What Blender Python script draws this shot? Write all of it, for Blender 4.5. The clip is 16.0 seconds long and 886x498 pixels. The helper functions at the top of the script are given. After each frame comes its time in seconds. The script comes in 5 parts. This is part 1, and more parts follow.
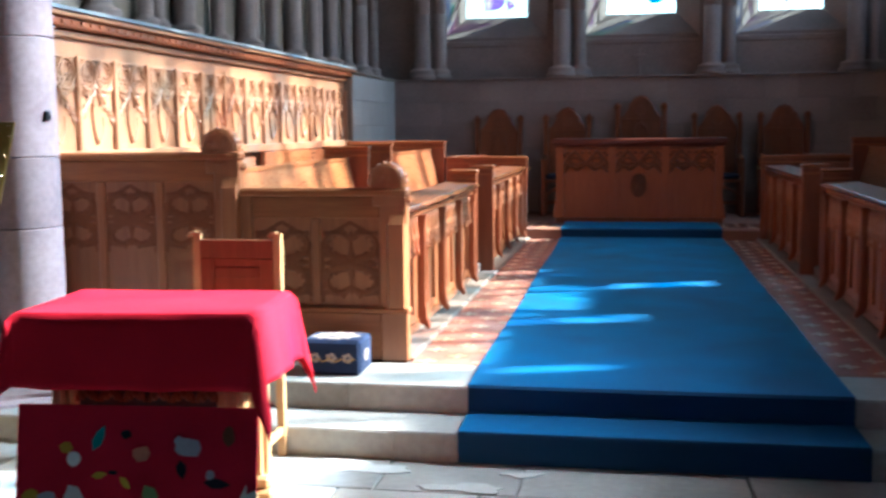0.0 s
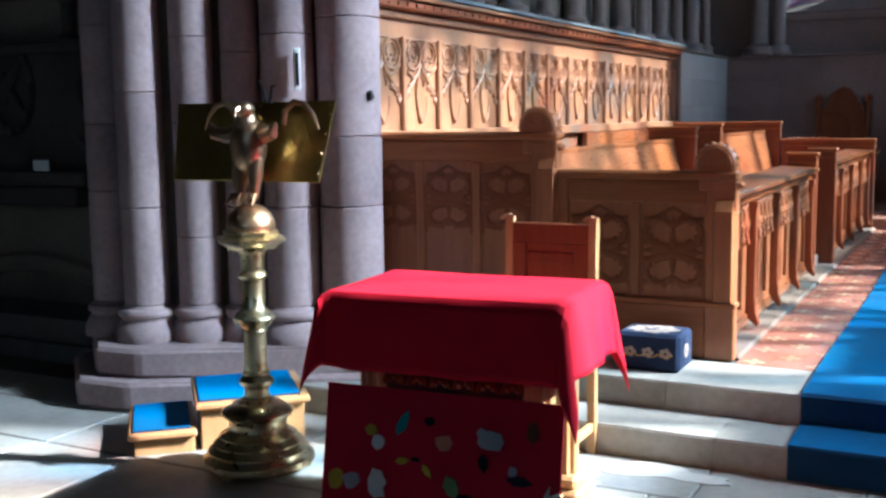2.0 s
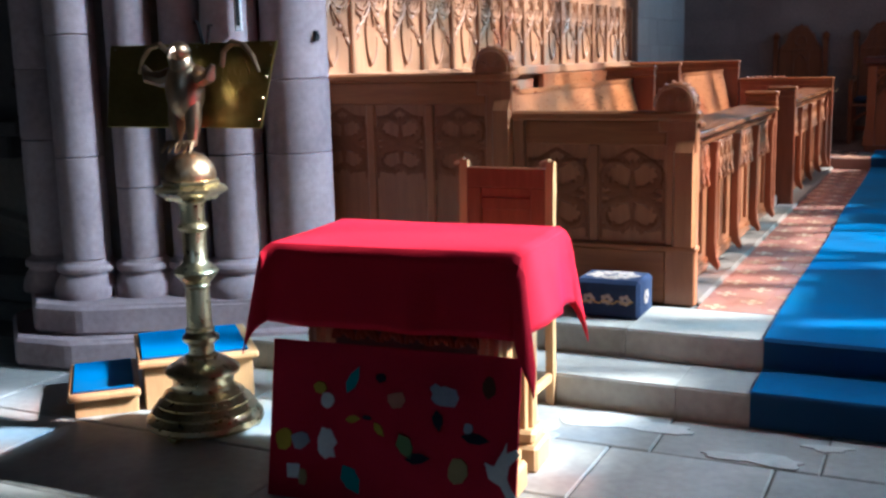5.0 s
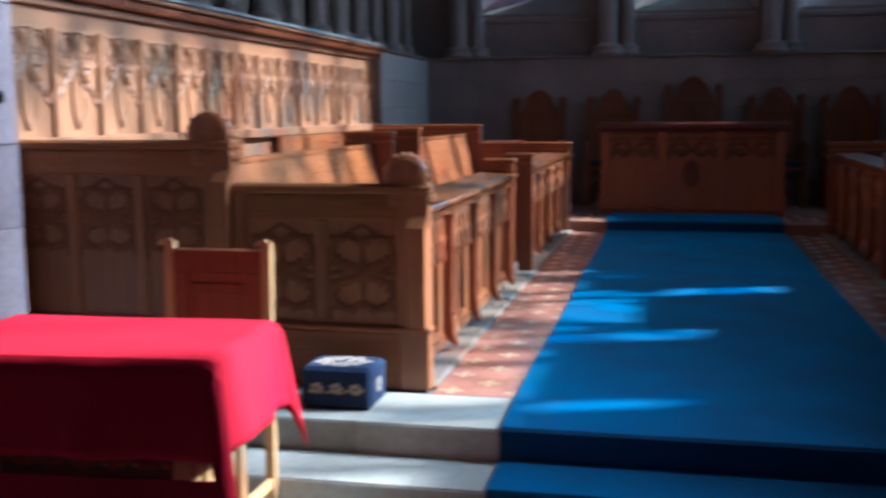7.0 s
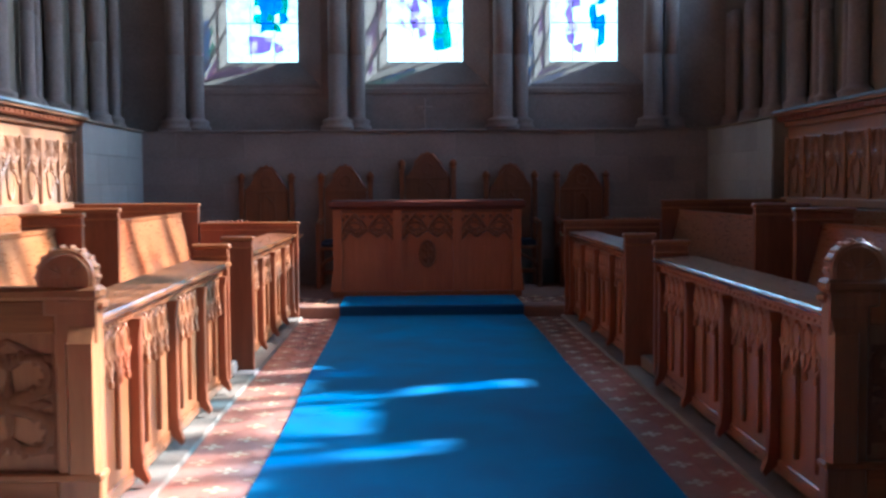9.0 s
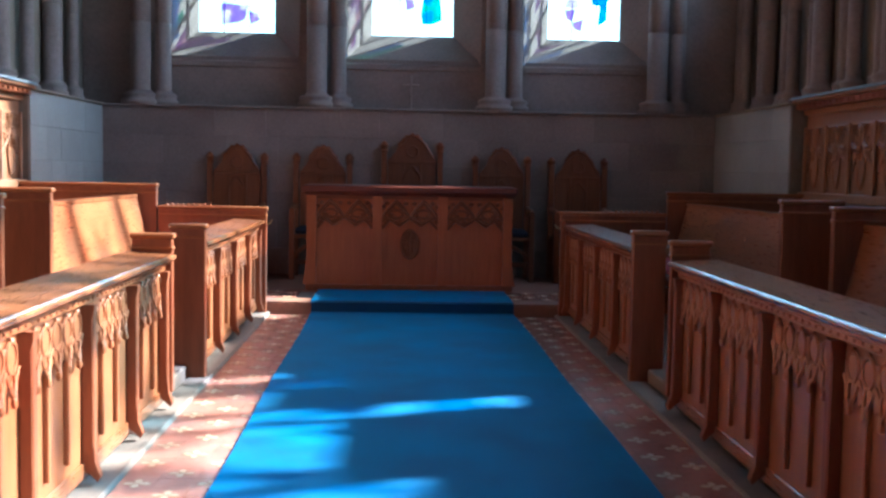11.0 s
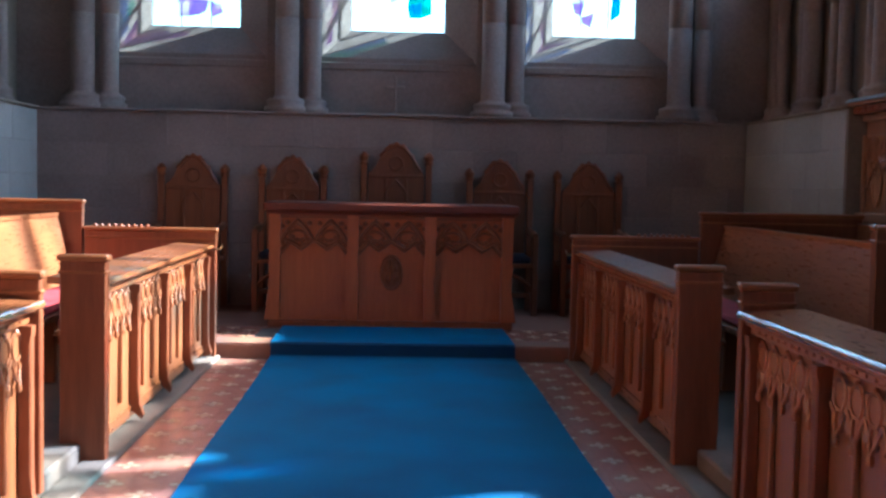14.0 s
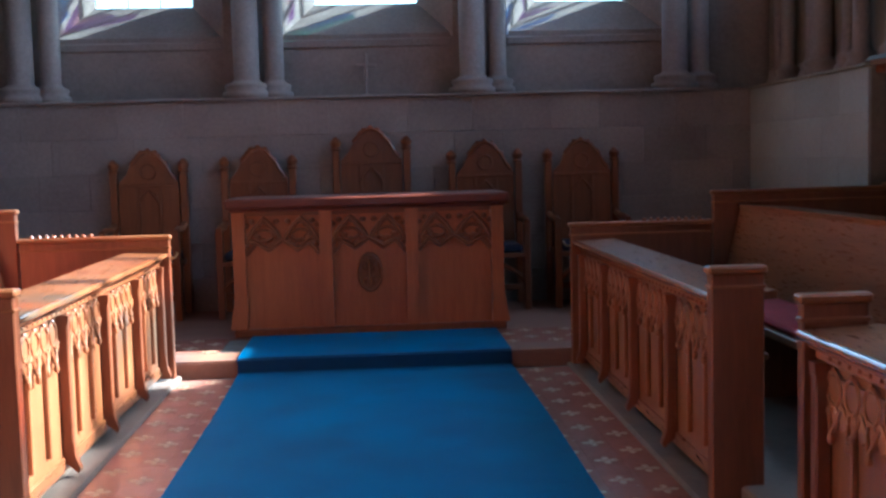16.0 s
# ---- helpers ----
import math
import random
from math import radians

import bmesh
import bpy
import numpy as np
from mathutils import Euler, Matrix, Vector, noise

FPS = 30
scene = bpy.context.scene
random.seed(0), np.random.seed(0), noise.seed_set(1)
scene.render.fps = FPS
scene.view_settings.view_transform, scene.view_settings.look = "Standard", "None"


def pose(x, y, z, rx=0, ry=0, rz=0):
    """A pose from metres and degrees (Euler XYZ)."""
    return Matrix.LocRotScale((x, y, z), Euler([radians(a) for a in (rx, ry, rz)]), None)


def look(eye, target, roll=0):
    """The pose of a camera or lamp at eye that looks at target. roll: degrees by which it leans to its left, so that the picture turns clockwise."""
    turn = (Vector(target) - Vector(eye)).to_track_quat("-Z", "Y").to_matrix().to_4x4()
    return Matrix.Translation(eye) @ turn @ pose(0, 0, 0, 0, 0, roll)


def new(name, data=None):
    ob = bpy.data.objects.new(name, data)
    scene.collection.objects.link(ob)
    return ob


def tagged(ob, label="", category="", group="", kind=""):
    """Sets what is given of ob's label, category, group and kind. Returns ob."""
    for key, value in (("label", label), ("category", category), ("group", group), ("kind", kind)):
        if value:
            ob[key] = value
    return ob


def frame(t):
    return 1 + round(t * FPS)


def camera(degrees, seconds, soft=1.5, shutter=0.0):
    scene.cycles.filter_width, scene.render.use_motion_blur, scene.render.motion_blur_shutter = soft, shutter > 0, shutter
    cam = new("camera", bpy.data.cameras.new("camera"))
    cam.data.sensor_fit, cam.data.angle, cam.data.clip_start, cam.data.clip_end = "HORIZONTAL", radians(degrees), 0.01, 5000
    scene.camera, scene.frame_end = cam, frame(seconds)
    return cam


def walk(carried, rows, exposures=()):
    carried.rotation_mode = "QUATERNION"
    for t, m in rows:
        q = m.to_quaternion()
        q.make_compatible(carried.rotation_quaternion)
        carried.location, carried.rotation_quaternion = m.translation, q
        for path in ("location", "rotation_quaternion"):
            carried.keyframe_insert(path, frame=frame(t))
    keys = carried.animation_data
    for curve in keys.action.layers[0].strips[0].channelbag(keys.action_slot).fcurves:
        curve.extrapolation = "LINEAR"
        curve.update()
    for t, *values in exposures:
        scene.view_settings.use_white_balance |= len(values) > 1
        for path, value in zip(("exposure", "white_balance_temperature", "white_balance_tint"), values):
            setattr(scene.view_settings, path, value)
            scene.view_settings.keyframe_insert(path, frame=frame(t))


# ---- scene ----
cam = camera(45.4, 16.0, soft=2.7, shutter=0.6)
# seconds, eye, target, roll
PATH = [
    (0, (0.264, 0.081, 1.537), (-0.091, 2.037, 1.313), -0.6),
    (0.5, (0.202, 0.173, 1.524), (-0.291, 2.097, 1.287), -0.9),
    (1, (0.162, 0.267, 1.518), (-0.542, 2.123, 1.274), -1.5),
    (1.5, (0.166, 0.333, 1.519), (-0.681, 2.129, 1.275), -1.5),
    (2, (0.192, 0.373, 1.516), (-0.731, 2.13, 1.267), -0.8),
    (2.5, (0.218, 0.399, 1.518), (-0.755, 2.127, 1.257), -0.6),
    (3, (0.228, 0.416, 1.515), (-0.736, 2.147, 1.243), -0.8),
    (3.5, (0.229, 0.419, 1.513), (-0.732, 2.15, 1.227), -0.8),
    (4, (0.201, 0.458, 1.497), (-0.732, 2.199, 1.186), -1.1),
    (4.2, (0.182, 0.49, 1.49), (-0.729, 2.241, 1.164), -1.0),
    (6.3, (0.088, 0.792, 1.52), (-0.644, 2.617, 1.154), -1.9),
    (6.5, (0.08, 0.898, 1.521), (-0.586, 2.757, 1.207), -0.6),
    (7, (0.141, 1.002, 1.552), (-0.285, 2.939, 1.294), -0.4),
    (7.5, (0.133, 1.227, 1.534), (-0.068, 3.202, 1.295), 0.4),
    (8, (0.104, 1.428, 1.567), (0.031, 3.418, 1.381), -1.4),
    (8.5, (0.136, 1.638, 1.566), (0.153, 3.631, 1.402), -1.5),
    (9, (0.157, 1.904, 1.57), (0.214, 3.899, 1.449), -0.4),
    (9.2, (0.18, 1.975, 1.569), (0.245, 3.969, 1.422), 0.2),
    (11.3, (0.216, 3.013, 1.574), (0.3, 5.005, 1.423), 1.0),
    (11.5, (0.234, 3.143, 1.568), (0.319, 5.134, 1.409), 0.9),
    (12, (0.234, 3.438, 1.576), (0.316, 5.435, 1.482), -0.5),
    (12.5, (0.223, 3.628, 1.555), (0.301, 5.619, 1.378), -1.8),
    (13, (0.312, 3.926, 1.542), (0.386, 5.915, 1.343), -1.0),
    (13.5, (0.315, 4.129, 1.549), (0.405, 6.113, 1.32), -0.0),
    (14, (0.325, 4.396, 1.563), (0.418, 6.39, 1.444), 1.2),
    (14.5, (0.278, 4.584, 1.574), (0.412, 6.576, 1.462), 0.3),
    (15, (0.314, 4.797, 1.56), (0.445, 6.787, 1.403), -0.7),
    (15.5, (0.347, 5.038, 1.594), (0.482, 7.026, 1.427), -1.0),
    (16, (0.377, 5.231, 1.65), (0.498, 7.22, 1.483), -1.5),
]
EXPOSURES = [(t, stops, kelvin, 2) for t, stops, kelvin in (
    (0.0, 2.98, 5450), (0.8, 2.75, 5400), (1.5, 2.45, 5350), (2.5, 2.22, 5250), (4.2, 2.14, 5150), (6.0, 2.1, 5050), (7.0, 1.86, 4950), (8.0, 2.06, 4950), (9.0, 2.8, 5000),
    (11.5, 3.12, 5200), (12.0, 3.12, 5200), (13.0, 3.08, 5150), (14.0, 3.13, 5150), (15.0, 3.18, 5050), (16.0, 3.3, 5050))]
walk(cam, [(t, look(eye, target, roll)) for t, eye, target, roll in PATH], EXPOSURES)

# ---- world, sun, large lights ----
SUN_AZ, SUN_EL = 18.0, 35.0          # degrees from +x towards +y, and above the horizon
world = bpy.data.worlds.new("sky")
scene.world = world
world.use_nodes = True
wn = world.node_tree.nodes
wn.clear()
sky = wn.new("ShaderNodeTexSky")
sky.sky_type, sky.sun_disc = "NISHITA", False
sky.sun_elevation, sky.sun_rotation = radians(SUN_EL), radians(90 - SUN_AZ)
bg = wn.new("ShaderNodeBackground")
bg.inputs["Strength"].default_value = 0.15
wo = wn.new("ShaderNodeOutputWorld")
world.node_tree.links.new(sky.outputs[0], bg.inputs[0])
world.node_tree.links.new(bg.outputs[0], wo.inputs[0])

sun = new("sun", bpy.data.lights.new("sun", "SUN"))
sun.data.energy, sun.data.angle, sun.data.color = 5.0, radians(1.5), (1.0, 0.95, 0.9)
ca, sa, ce, se = math.cos(radians(SUN_AZ)), math.sin(radians(SUN_AZ)), math.cos(radians(SUN_EL)), math.sin(radians(SUN_EL))
sun.matrix_world = look((30 * ca * ce, 30 * sa * ce, 30 * se), (0, 0, 0))


def window_light(x, y, z, target, w, h, watts, color=(0.69, 0.86, 1.0), spread=180):
    ob = new("window_light", bpy.data.lights.new("window_light", "AREA"))
    ob.data.shape, ob.data.size, ob.data.size_y, ob.data.energy, ob.data.color = "RECTANGLE", w, h, watts, color
    ob.data.spread = radians(spread)
    ob.matrix_world = look((x, y, z), target)
    return ob


# ---- plan: metres ----
XC = 0.338                 # middle line of the chancel
NAVE, TREAD, FLOOR, SANCT, PLAT = 0.05, 0.18, 0.31, 0.41, 0.40
STEP1, STEP2, SANCT_Y, EAST_Y = 4.645, 4.985, 11.98, 14.35
LEDGE = 2.20
SILL = 3.075
EAST_WINDOWS = [(-1.652, 0.861), (0.33, 0.926), (2.286, 0.832)]      # middle, width of the glass
# y0, y1, z0, z1 of the openings in the south wall: unseen, sized to shape the sun bands
SOUTH_WINDOWS = [(5.25, 6.45, 3.68, 6.2), (6.5, 6.65, 3.6, 4.9), (6.65, 6.85, 3.05, 4.9), (6.85, 7.6, 3.6, 4.9), (7.65, 7.98, 3.6, 7.6), (7.98, 8.3, 3.0, 7.6), (8.3, 9.38, 3.3, 7.6),
                 (9.38, 9.71, 2.6, 7.6), (9.71, 10.2, 3.6, 7.6), (10.2, 10.5, 3.3, 7.6), (10.5, 10.75, 3.6, 7.6), (10.8, 11.95, 4.0, 7.6), (12.0, 13.15, 4.1, 7.6), (13.2, 14.2, 3.75, 7.6)]
for ex, ew in EAST_WINDOWS:
    window_light(ex, 15.6, 4.6, (ex, 10, 3.0), 1.0, 3.0, 7)
# weak fill lamp added behind the camera, for the faces turned west
window_light(0.35, -6.6, 4.7, (0.35, 4, 2.0), 1.8, 2.2, 0.6, (0.9, 0.93, 1.0))
# one wide added lamp, as sky light through all the unseen south openings
window_light(5.4, 10.0, 4.6, (0, 9.0, 1.2), 7.5, 1.9, 36)
# added lamp, narrowed and aimed to brighten the pier, lectern and table
window_light(4.8, 6.25, 5.4, (-3.0, 4.6, 1.0), 1.0, 1.6, 44, (0.86, 0.94, 1.0), 44)


# ---- materials ----
def mat(name, base, second=None, rough=0.6, metal=0.0, scale=6.0, grain=None, bump=0.15, spread=0.35, fine=60.0, spec=0.5, coat=0.0, island=0.0, polish=0.25):
    """A node material: two colours mixed by a coarse and a fine noise in world space, with relief."""
    m = bpy.data.materials.new(name)
    m.use_nodes = True
    nt = m.node_tree
    n, L = nt.nodes, nt.links
    b = n["Principled BSDF"]
    second = second or tuple(c * 0.62 for c in base)
    geo = n.new("ShaderNodeNewGeometry")
    mp = n.new("ShaderNodeMapping")
    L.new(geo.outputs["Position"], mp.inputs["Vector"])
    mp.inputs["Scale"].default_value = grain or (1, 1, 1)
    big = n.new("ShaderNodeTexNoise")
    big.inputs["Scale"].default_value, big.inputs["Detail"].default_value = scale, 4
    L.new((mp if grain else geo).outputs[0], big.inputs["Vector"])
    small = n.new("ShaderNodeTexNoise")
    small.inputs["Scale"].default_value, small.inputs["Detail"].default_value = fine, 3
    L.new(mp.outputs[0], small.inputs["Vector"])
    mixf = n.new("ShaderNodeMix")
    mixf.inputs[0].default_value = 0.4
    L.new(big.outputs[0], mixf.inputs[2])
    L.new(small.outputs[0], mixf.inputs[3])
    ramp = n.new("ShaderNodeMapRange")
    ramp.inputs["From Min"].default_value, ramp.inputs["From Max"].default_value = 0.5 - spread / 2, 0.5 + spread / 2
    L.new(mixf.outputs[0], ramp.inputs["Value"])
    col = n.new("ShaderNodeMix")
    col.data_type = "RGBA"
    col.inputs[6].default_value, col.inputs[7].default_value = (*second, 1), (*base, 1)
    L.new(ramp.outputs[0], col.inputs[0])
    last = col.outputs[2]
    if island:
        info = n.new("ShaderNodeObjectInfo")
        hsv = n.new("ShaderNodeHueSaturation")
        mr = n.new("ShaderNodeMapRange")
        mr.inputs["To Min"].default_value, mr.inputs["To Max"].default_value = 1 - island, 1 + island
        L.new(info.outputs["Random"], mr.inputs["Value"])
        L.new(mr.outputs[0], hsv.inputs["Value"])
        L.new(last, hsv.inputs["Color"])
        last = hsv.outputs[0]
    L.new(last, b.inputs["Base Color"])
    rr = n.new("ShaderNodeMapRange")
    rr.inputs["To Min"].default_value, rr.inputs["To Max"].default_value = max(0.05, rough - 0.1), min(1, rough + 0.1)
    L.new(small.outputs[0], rr.inputs["Value"])
    L.new(rr.outputs[0], b.inputs["Roughness"])
    b.inputs["Metallic"].default_value = metal
    b.inputs["Specular IOR Level"].default_value = spec
    b.inputs["Coat Weight"].default_value = coat
    b.inputs["Coat Roughness"].default_value = polish
    if bump:
        bp = n.new("ShaderNodeBump")
        bp.inputs["Strength"].default_value, bp.inputs["Distance"].default_value = bump, 0.01
        L.new(mixf.outputs[0], bp.inputs["Height"])
        L.new(bp.outputs[0], b.inputs["Normal"])
    return m


oak = mat("oak_upright_grain", (0.365, 0.134, 0.05), (0.21, 0.067, 0.023), 0.4, scale=3.0, grain=(9, 9, 0.7), fine=14, bump=0.08, spread=0.5, coat=0.3, spec=0.45, island=0.12, polish=0.3)
oak_long = mat("oak_long_grain", (0.365, 0.134, 0.05), (0.21, 0.067, 0.023), 0.3, scale=3.0, grain=(9, 0.7, 9), fine=14, bump=0.05, spread=0.5, coat=0.7, spec=0.5, island=0.12, polish=0.16)
oak_cross = mat("oak_cross_grain", (0.35, 0.125, 0.045), (0.2, 0.064, 0.022), 0.4, scale=3.0, grain=(0.7, 9, 9), fine=14, bump=0.08, spread=0.5, coat=0.05, spec=0.32, island=0.12)
oak_polish = mat("hand_polished_oak", (0.36, 0.14, 0.055), (0.24, 0.08, 0.03), 0.2, scale=3.0, grain=(9, 0.7, 9), fine=14, bump=0.02, spread=0.5, coat=1.0, spec=0.6, polish=0.1)
# less saturated than the stalls' oak: the paleness of sunlit wood, put into the colour
oak_panel = mat("lit_tone_oak_panelling", (0.36, 0.172, 0.086), (0.235, 0.1, 0.046), 0.45, scale=3.0, grain=(9, 9, 0.7), fine=14, bump=0.08, spread=0.5, coat=0.15, island=0.08)
oak_dark = mat("dark_stained_oak", (0.23, 0.068, 0.022), (0.13, 0.034, 0.011), 0.42, scale=3.0, grain=(9, 9, 0.7), fine=14, bump=0.08, spread=0.5, coat=0.05, spec=0.32, island=0.1)
# darker than the frames: the shade within the carving is put into the colour
oak_carved = mat("carved_oak_with_relief_shade", (0.23, 0.075, 0.027), (0.13, 0.04, 0.014), 0.45, scale=5.0, fine=40, bump=0.15, spread=0.5, spec=0.3)
stone_drum = mat("weathered_mauve_drums", (0.38, 0.29, 0.285), (0.2, 0.145, 0.15), 0.85, scale=2.4, fine=30, bump=0.4, spread=0.45, spec=0.2, island=0.15)
bronze = mat("coppery_bronze", (0.62, 0.42, 0.26), (0.36, 0.22, 0.12), 0.36, metal=1.0, scale=8, fine=60, bump=0.12, spread=0.5)
oak_red = mat("red_stained_oak", (0.26, 0.082, 0.034), (0.15, 0.042, 0.017), 0.4, scale=3.0, grain=(9, 9, 0.8), fine=14, bump=0.06, spread=0.5, coat=0.05, spec=0.32, island=0.08)
oak_pale = mat("pale_oak", (0.55, 0.33, 0.15), (0.4, 0.21, 0.085), 0.5, scale=3.0, grain=(9, 9, 0.8), fine=14, bump=0.06, spread=0.5)
# much darker than the other stones; for the monument only
stone_dark = mat("dark_brown_grey_stone", (0.10, 0.083, 0.075), (0.055, 0.046, 0.043), 0.85, scale=3.0, fine=36, bump=0.35, spread=0.45, spec=0.2)
oak_altar = mat("honey_oak_upright_grain", (0.42, 0.122, 0.038), (0.26, 0.065, 0.019), 0.42, scale=3.0, grain=(9, 9, 0.7), fine=14, bump=0.08, spread=0.5, coat=0.1, spec=0.35, island=0.08)
oak_top = mat("dark_red_stained_oak", (0.15, 0.032, 0.016), (0.085, 0.018, 0.009), 0.4, scale=3.0, grain=(0.7, 9, 9), fine=14, bump=0.06, spread=0.5, coat=0.1, spec=0.35)
# near-black brown, far darker than the oaks; for the table's underframe
underframe_brown = mat("underframe_brown", (0.05, 0.03, 0.02), None, 0.5)
stone = mat("grey_sandstone", (0.275, 0.23, 0.182), (0.163, 0.133, 0.104), 0.85, scale=2.2, fine=38, bump=0.35, spread=0.45, spec=0.2, island=0.14)
stone_pink = mat("mauve_sandstone", (0.29, 0.23, 0.205), (0.17, 0.128, 0.115), 0.85, scale=1.7, fine=34, bump=0.35, spread=0.45, spec=0.2, island=0.09)
stone_pale = mat("limewashed_stone", (0.38, 0.37, 0.35), (0.28, 0.27, 0.25), 0.9, scale=2.0, fine=30, bump=0.3, spread=0.5, spec=0.15, island=0.08)
slab = mat("worn_flagstone", (0.42, 0.40, 0.36), (0.25, 0.237, 0.212), 0.5, scale=3.2, fine=26, bump=0.3, spread=0.4, spec=0.4, island=0.12)
stone_warm = mat("warm_red_stone", (0.30, 0.15, 0.105), (0.2, 0.095, 0.065), 0.7, scale=3, fine=30, bump=0.25, spread=0.45, spec=0.25, island=0.1)
stone_kerb = mat("buff_stone", (0.24, 0.19, 0.15), (0.15, 0.115, 0.09), 0.8, scale=3, fine=34, bump=0.3, spread=0.45, spec=0.2)
# pale colour for the patches of sunlight painted on the nave flags
painted_sun = mat("pale_painted_sun", (0.54, 0.53, 0.49), (0.36, 0.35, 0.32), 0.9, scale=9, fine=60, bump=0.4, spread=0.5)
mortar = mat("mortar", (0.16, 0.148, 0.132), None, 0.95, scale=8, bump=0.4)
tile_red = mat("red_encaustic_tile", (0.43, 0.195, 0.145), (0.34, 0.145, 0.105), 0.22, scale=5, fine=40, bump=0.04, spec=0.6, island=0.07)
tile_cream = mat("cream_tile_inlay", (0.52, 0.36, 0.22), (0.4, 0.26, 0.15), 0.4, scale=9, fine=70, bump=0.05)
carpet = mat("blue_carpet_pile", (0.0025, 0.046, 0.122), (0.0016, 0.03, 0.084), 0.8, scale=2.0, fine=260, bump=0.5, spread=0.6, spec=0.3)
# the pile lies this way and that: its sheen comes and goes in broad patches
pile = carpet.node_tree.nodes.new("ShaderNodeTexNoise")
pile.inputs["Scale"].default_value, pile.inputs["Detail"].default_value = 2.2, 8
pile_at = carpet.node_tree.nodes.new("ShaderNodeNewGeometry")
pile_range = carpet.node_tree.nodes.new("ShaderNodeMapRange")
pile_range.inputs["From Min"].default_value, pile_range.inputs["From Max"].default_value = 0.3, 0.7
pile_range.inputs["To Min"].default_value, pile_range.inputs["To Max"].default_value = 0.5, 1.0
carpet.node_tree.links.new(pile_at.outputs["Position"], pile.inputs["Vector"])
carpet.node_tree.links.new(pile.outputs[0], pile_range.inputs["Value"])
carpet.node_tree.links.new(pile_range.outputs[0], carpet.node_tree.nodes["Principled BSDF"].inputs["Sheen Weight"])
carpet.node_tree.nodes['Principled BSDF'].inputs['Sheen Tint'].default_value = (0.02, 0.41, 1.0, 1)
carpet.node_tree.nodes['Principled BSDF'].inputs['Sheen Roughness'].default_value = 0.45
felt_red = mat("red_table_cloth", (0.6, 0.010, 0.032), (0.48, 0.007, 0.022), 0.85, scale=3, fine=220, bump=0.25, spec=0.15)
board_red = mat("maroon_felt", (0.44, 0.012, 0.036), (0.34, 0.008, 0.026), 0.95, scale=5, fine=180, bump=0.4, spec=0.1)
brass = mat("polished_brass", (0.74, 0.63, 0.40), (0.5, 0.41, 0.23), 0.3, metal=1.0, scale=7, fine=50, bump=0.06, spread=0.5)
brass_dull = mat("tarnished_brass", (0.46, 0.36, 0.12), (0.26, 0.2, 0.06), 0.33, metal=1.0, scale=6, fine=45, bump=0.12, spread=0.5)
navy = mat("navy_needlepoint", (0.010, 0.024, 0.07), (0.006, 0.014, 0.045), 0.9, scale=20, fine=240, bump=0.5)
embroidery = mat("cream_embroidery", (0.48, 0.4, 0.33), (0.3, 0.22, 0.18), 0.9, scale=60, fine=240, bump=0.5)
gold_thread = mat("gold_embroidery", (0.6, 0.38, 0.12), (0.35, 0.2, 0.07), 0.9, scale=60, fine=240, bump=0.5)
cushion_red = mat("crimson_cushion", (0.4, 0.02, 0.03), None, 0.9, fine=160, bump=0.3)
cushion_dark = mat("dark_blue_velvet", (0.015, 0.02, 0.05), None, 0.9, fine=160, bump=0.3)
lead_roof = mat("slate_capping", (0.2, 0.23, 0.25), (0.13, 0.15, 0.17), 0.55, scale=4, fine=50, bump=0.25)
ceil_mat = mat("plaster", (0.2, 0.19, 0.175), None, 0.9, scale=1.5, bump=0.1)
white_card = mat("white_card", (0.75, 0.74, 0.72), (0.6, 0.6, 0.6), 0.8, scale=20)
iron = mat("black_iron", (0.02, 0.02, 0.022), None, 0.5, metal=0.6)


def felt(name, c):
    return mat(name, c, tuple(v * 0.75 for v in c), 0.95, scale=14, fine=150, bump=0.3, spec=0.1)


def glass_mat(name, pale, colours, cell, lead=0.035):
    """Leaded stained glass: cells of clear and coloured glass between dark leads; it lets light through."""
    m = bpy.data.materials.new(name)
    m.use_nodes = True
    nt = m.node_tree
    n, L = nt.nodes, nt.links
    n.clear()
    geo = n.new("ShaderNodeNewGeometry")
    vor = n.new("ShaderNodeTexVoronoi")
    vor.inputs["Scale"].default_value = cell
    L.new(geo.outputs["Position"], vor.inputs["Vector"])
    sep = n.new("ShaderNodeSeparateColor")
    L.new(vor.outputs["Color"], sep.inputs[0])
    ramp = n.new("ShaderNodeValToRGB")
    ramp.color_ramp.interpolation = "CONSTANT"
    el = ramp.color_ramp.elements
    el[0].position, el[0].color = 0.0, (*pale, 1)
    el[1].position, el[1].color = 0.45, (*colours[0], 1)
    for i, c in enumerate(colours[1:]):
        e = el.new(0.45 + 0.55 * (i + 1) / len(colours))
        e.color = (*c, 1)
    L.new(sep.outputs[0], ramp.inputs[0])
    edge = n.new("ShaderNodeTexVoronoi")
    edge.feature = "DISTANCE_TO_EDGE"
    edge.inputs["Scale"].default_value = cell
    L.new(geo.outputs["Position"], edge.inputs["Vector"])
    lt = n.new("ShaderNodeMath")
    lt.operation = "LESS_THAN"
    lt.inputs[1].default_value = lead
    L.new(edge.outputs["Distance"], lt.inputs[0])
    tr = n.new("ShaderNodeBsdfTransparent")
    L.new(ramp.outputs[0], tr.inputs[0])
    df = n.new("ShaderNodeBsdfDiffuse")
    df.inputs[0].default_value = (0.02, 0.02, 0.02, 1)
    gl = n.new("ShaderNodeBsdfGlossy")
    gl.inputs["Roughness"].default_value = 0.15
    mx = n.new("ShaderNodeMixShader")
    mx.inputs[0].default_value = 0.04
    L.new(tr.outputs[0], mx.inputs[1])
    L.new(gl.outputs[0], mx.inputs[2])
